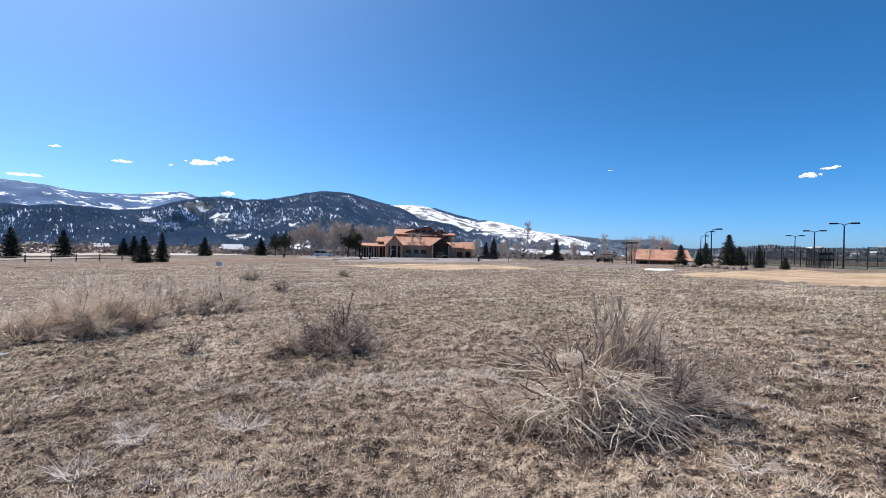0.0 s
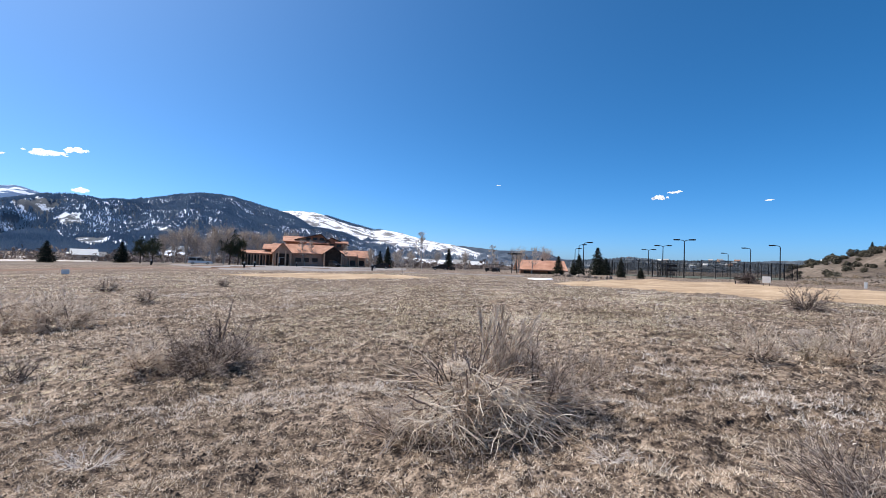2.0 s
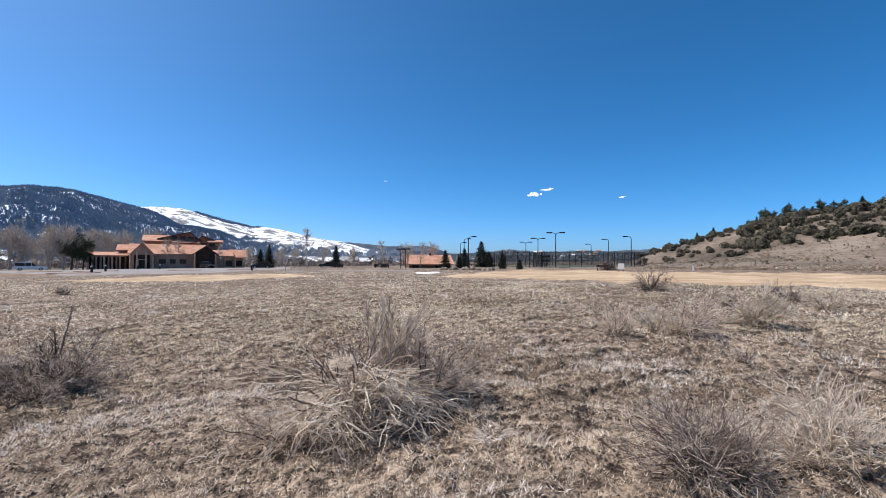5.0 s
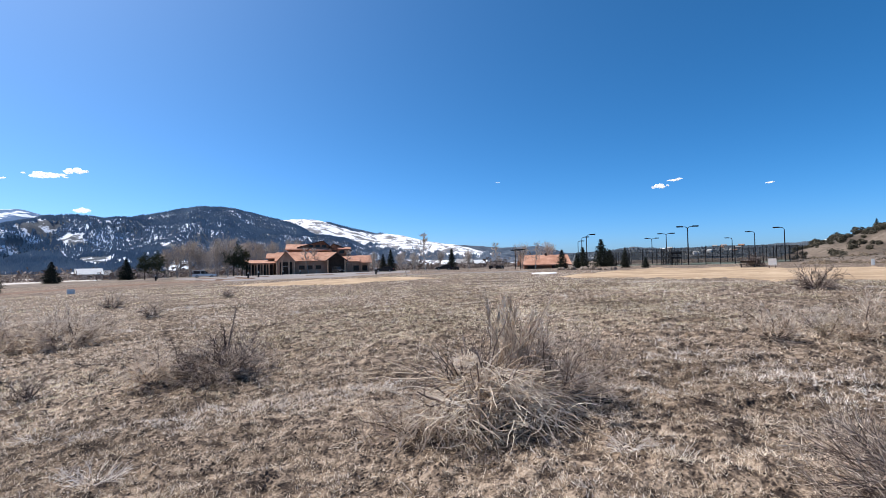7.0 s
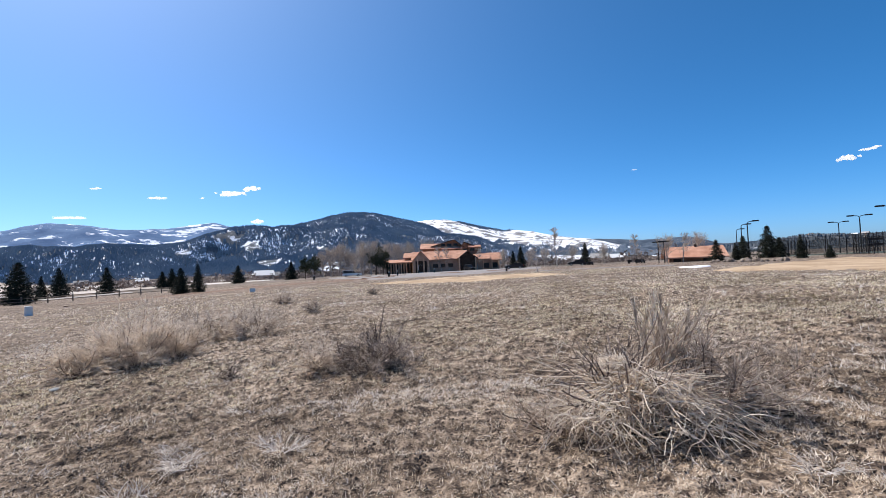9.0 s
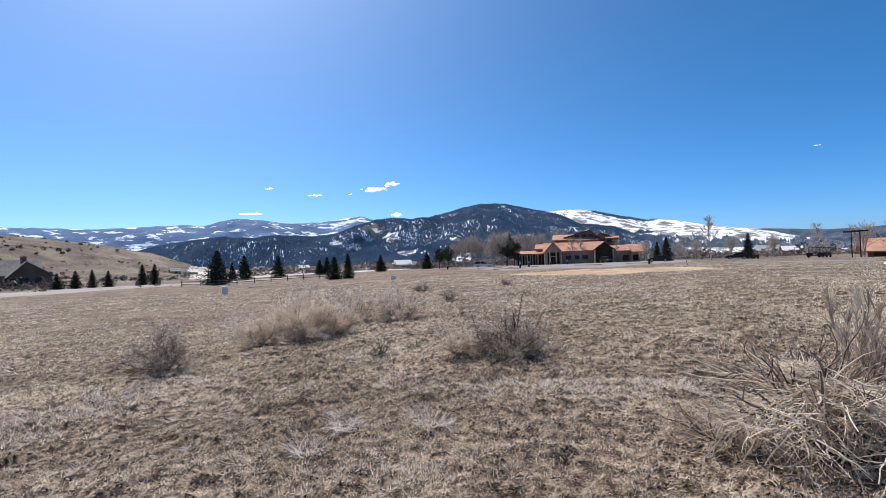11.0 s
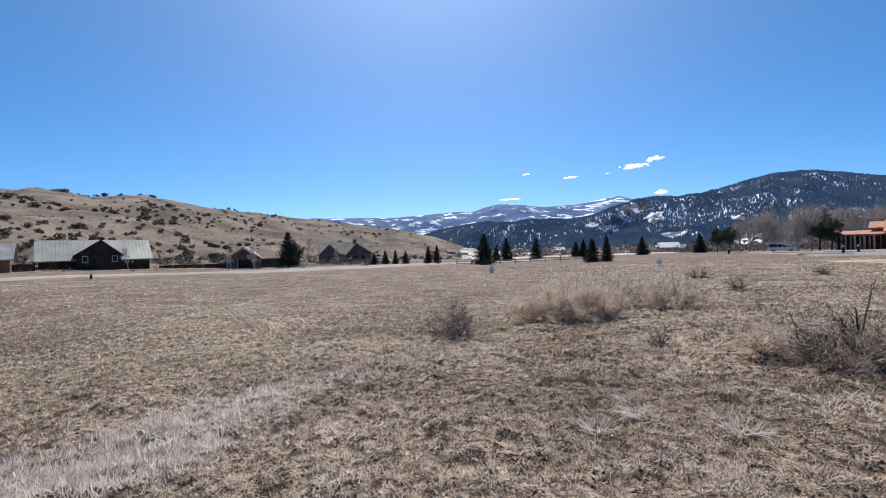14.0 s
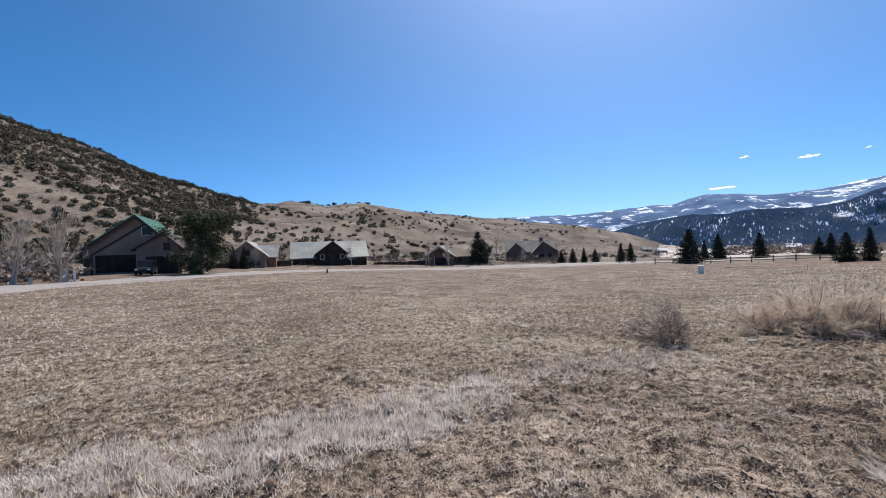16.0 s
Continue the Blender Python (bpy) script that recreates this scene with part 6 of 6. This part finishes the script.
# ---- fences, posts and small things ----
def rail_fence(points, label):
    pts = [place(a, r) for a, r in points]
    for (x0, y0, z0), (x1, y1, z1) in zip(pts, pts[1:]):
        n = math.hypot(x1 - x0, y1 - y0)
        ob = thing("rail_fence", label, "fence", x0, y0, z0, math.degrees(math.atan2(y1 - y0, x1 - x0)), "rail fence bays")
        part("post", boxed(-0.09, 0.09, -0.09, 0.09, -0.4, 1.25, bevel=0.02), WOOD, ob)
        for h in (0.45, 0.95):
            part("rail", rod(bmesh.new(), (0, 0, h), (n, 0, h + z1 - z0), 0.06, 0.06, 6), WOOD, ob)


rail_fence([(50.5 - 1.85 * i, 99 + abs(i - 5) * 0.3) for i in range(10)], "weathered split-rail fence along the meadow")
for az, el, w, h, d, mat, name, label, cat in (
        (46.3, -3.4, 0.5, 0.8, 0.45, WHITE, "utility_box", "pale grey utility box standing in the turf", "utility box"),
        (26.6, -2.55, 0.65, 0.5, 0.06, WHITE, "tee_sign", "small white sign on a low post", "sign"),
        (116.0, -1.8, 0.5, 1.35, 0.45, CONCRETE, "utility_box", "tall grey utility box beside the road", "utility box"),
        (115.3, -1.8, 0.22, 1.5, 0.2, WHITE, "marker_post", "white marker post beside the road", "post"),
        (118.5, -1.85, 0.3, 0.65, 0.3, CONCRETE, "bollard", "short pale bollard beside the road", "bollard"),
        (114.7, -1.75, 0.3, 0.2, 0.25, RED, "hydrant_cap", "low red object lying by the road", "hydrant"),
        (90.5, -2.2, 0.22, 0.55, 0.22, LOG_DARK_AND_SHADE, "marker_post", "short dark post in the turf", "post"),
        (54.6, -1.95, 0.5, 1.0, 0.5, STONE, "gate_pillar", "squat stone gate pillar beside the road", "pillar"),
        (53.4, -1.95, 0.4, 0.8, 0.4, STONE, "gate_pillar", "squat stone gate pillar beside the road", "pillar"),
        (52.6, -1.95, 0.6, 1.2, 0.5, STONE, "gate_pillar", "squat stone gate pillar beside the road", "pillar"),
        (-57.0, -1.05, 0.3, 0.75, 0.2, WHITE, "tee_marker", "small white course marker post", "post"),
        (37.0, -3.0, 0.05, 0.42, 0.05, LOG_DARK_AND_SHADE, "survey_stake", "thin dark survey stake in the grass", "stake")):
    x, y, z, r = sit(az, el, 20, 140)
    ob = thing(name, label, cat, x, y, z, az + 6)
    part("body", boxed(-w / 2, w / 2, -d / 2, d / 2, -0.2, h * 0.94, bevel=min(0.03, w / 5)), mat, ob)
    part("cap", boxed(-w * 0.53, w * 0.53, -d * 0.53, d * 0.53, h * 0.94 + 0.002, h, bevel=min(0.015, w / 8)), mat, ob)
for az, el in ((6.6, -1.3), (9.3, -1.5), (10.4, -1.65), (4.6, -1.25), (19.6, -1.5), (-4.6, -1.45)):
    x, y, z, r = sit(az, el, 80, 125)
    ob = thing("path_light", "short dark bollard lamp with a pale cap", "lamp", x, y, z, az, "bollard lamps by the car park")
    part("post", rod(bmesh.new(), (0, 0, -0.2), (0, 0, 0.95), 0.2, 0.14, 10), BLACK_STEEL, ob)
    part("cap", rod(bmesh.new(), (0, 0, 0.955), (0, 0, 1.25), 0.22, 0.08, 10), CONCRETE, ob)


def rock(name, label, x, y, size, seed, mat, group=""):
    """A lumpy stone half sunk in the turf."""
    rng = np.random.default_rng(seed)
    bm = bmesh.new()
    bmesh.ops.create_icosphere(bm, subdivisions=2, radius=1)
    for v in bm.verts:
        v.co *= 1 + 0.28 * noise.noise(v.co * 1.3 + Vector((seed, 0, 0)))
        v.co.x, v.co.y, v.co.z = v.co.x * size[0] / 2, v.co.y * size[1] / 2, v.co.z * size[2]
    me = bpy.data.meshes.new(name)
    bm.to_mesh(me)
    bm.free()
    me.materials.append(mat)
    ob = new(name, me)
    ob.matrix_world = pose(x, y, ground_z(x, y) + size[2] * 0.3, 0, 0, seed * 40)
    tagged(ob, label, "stone", group)


rock("stone", "pale flat stone lying in dry grass", -8.05, 8.2, (0.19, 0.13, 0.035), 1, CONCRETE)
for i, (x, y, s) in enumerate(((-4.36, -0.98, 0.16), (-2.75, 3.6, 0.07), (0.3, 2.75, 0.06), (-5.2, 4.4, 0.09), (-3.5, 2.6, 0.05), (3.1, 5.6, 0.08), (-6.2, 3.3, 0.07))):
    rock("clod", "small brown clod of earth in the turf", x, y, (s * 0.7, s * 0.55, s * 0.28), 10 + i, REDDISH, "clods")
for i in range(18):
    az, r = -27.5 - (i * 0.618 % 1) * 7, 70 + (i * 0.377 % 1) * 9
    x, y, z = place(az, r)
    s = 0.4 + (i * 0.731 % 1) * 0.6
    rock("boulder", "grey boulder in a row edging the course", x, y, (s, s * 0.8, s * 0.45), 30 + i, STONE, "boulders by the cart path")

# ---- clouds ----
def cloud(az, el, wide, tall, seed):
    """A small fair-weather cloud of soft lumps, far off."""
    rng = np.random.default_rng(seed)
    r = 4600
    x, y = -math.sin(radians(az)) * r, math.cos(radians(az)) * r
    z = EYE + r * math.tan(radians(el))
    bm = bmesh.new()
    w, h = r * math.tan(radians(wide)) / math.cos(0), r * math.tan(radians(tall))
    for i in range(14):
        t = rng.uniform(-1, 1)
        s = (1 - abs(t) ** 1.6) * 0.5 + 0.2
        m = Matrix.Translation((t * w * 0.5, rng.uniform(-0.2, 0.2) * w, rng.uniform(-0.2, 0.35) * h * s + t * h * 0.12)) @ Matrix.Diagonal((w * 0.27 * s, w * 0.2 * s, h * 0.46 * s, 1))
        bmesh.ops.create_icosphere(bm, subdivisions=2, radius=1, matrix=m)
    for v in bm.verts:
        v.co.z += h * 0.18 * noise.noise(v.co / (w * 0.09))
        v.co.x += w * 0.05 * noise.noise(v.co / (w * 0.07) + Vector((9, 0, 0)))
    me = bpy.data.meshes.new("cloud")
    bm.to_mesh(me)
    bm.free()
    me.materials.append(GLOWING_CLOUD)
    ob = new("cloud", me)
    ob.matrix_world = pose(x, y, z, 0, 0, az)
    tagged(ob, "small white fair-weather cloud in a clear sky", "cloud", "clouds", "structure")


for i, (az, el, w, t) in enumerate([(28.6, 9.0, 3.2, 0.62), (26.4, 9.55, 1.9, 0.75), (-39.3, 8.2, 1.7, 0.7), (-40.8, 8.85, 1.5, 0.35), (35.9, 8.25, 1.7, 0.35), (25.8, 5.75, 1.5, 0.6), (43.0, 5.95, 2.9, 0.28), (31.6, 8.4, 0.5, 0.2), (-20.3, 9.9, 0.5, 0.12), (-49.6, 7.6, 0.8, 0.2), (41.2, 8.95, 0.9, 0.25)]):
    cloud(az, el, w, t, 90 + i)
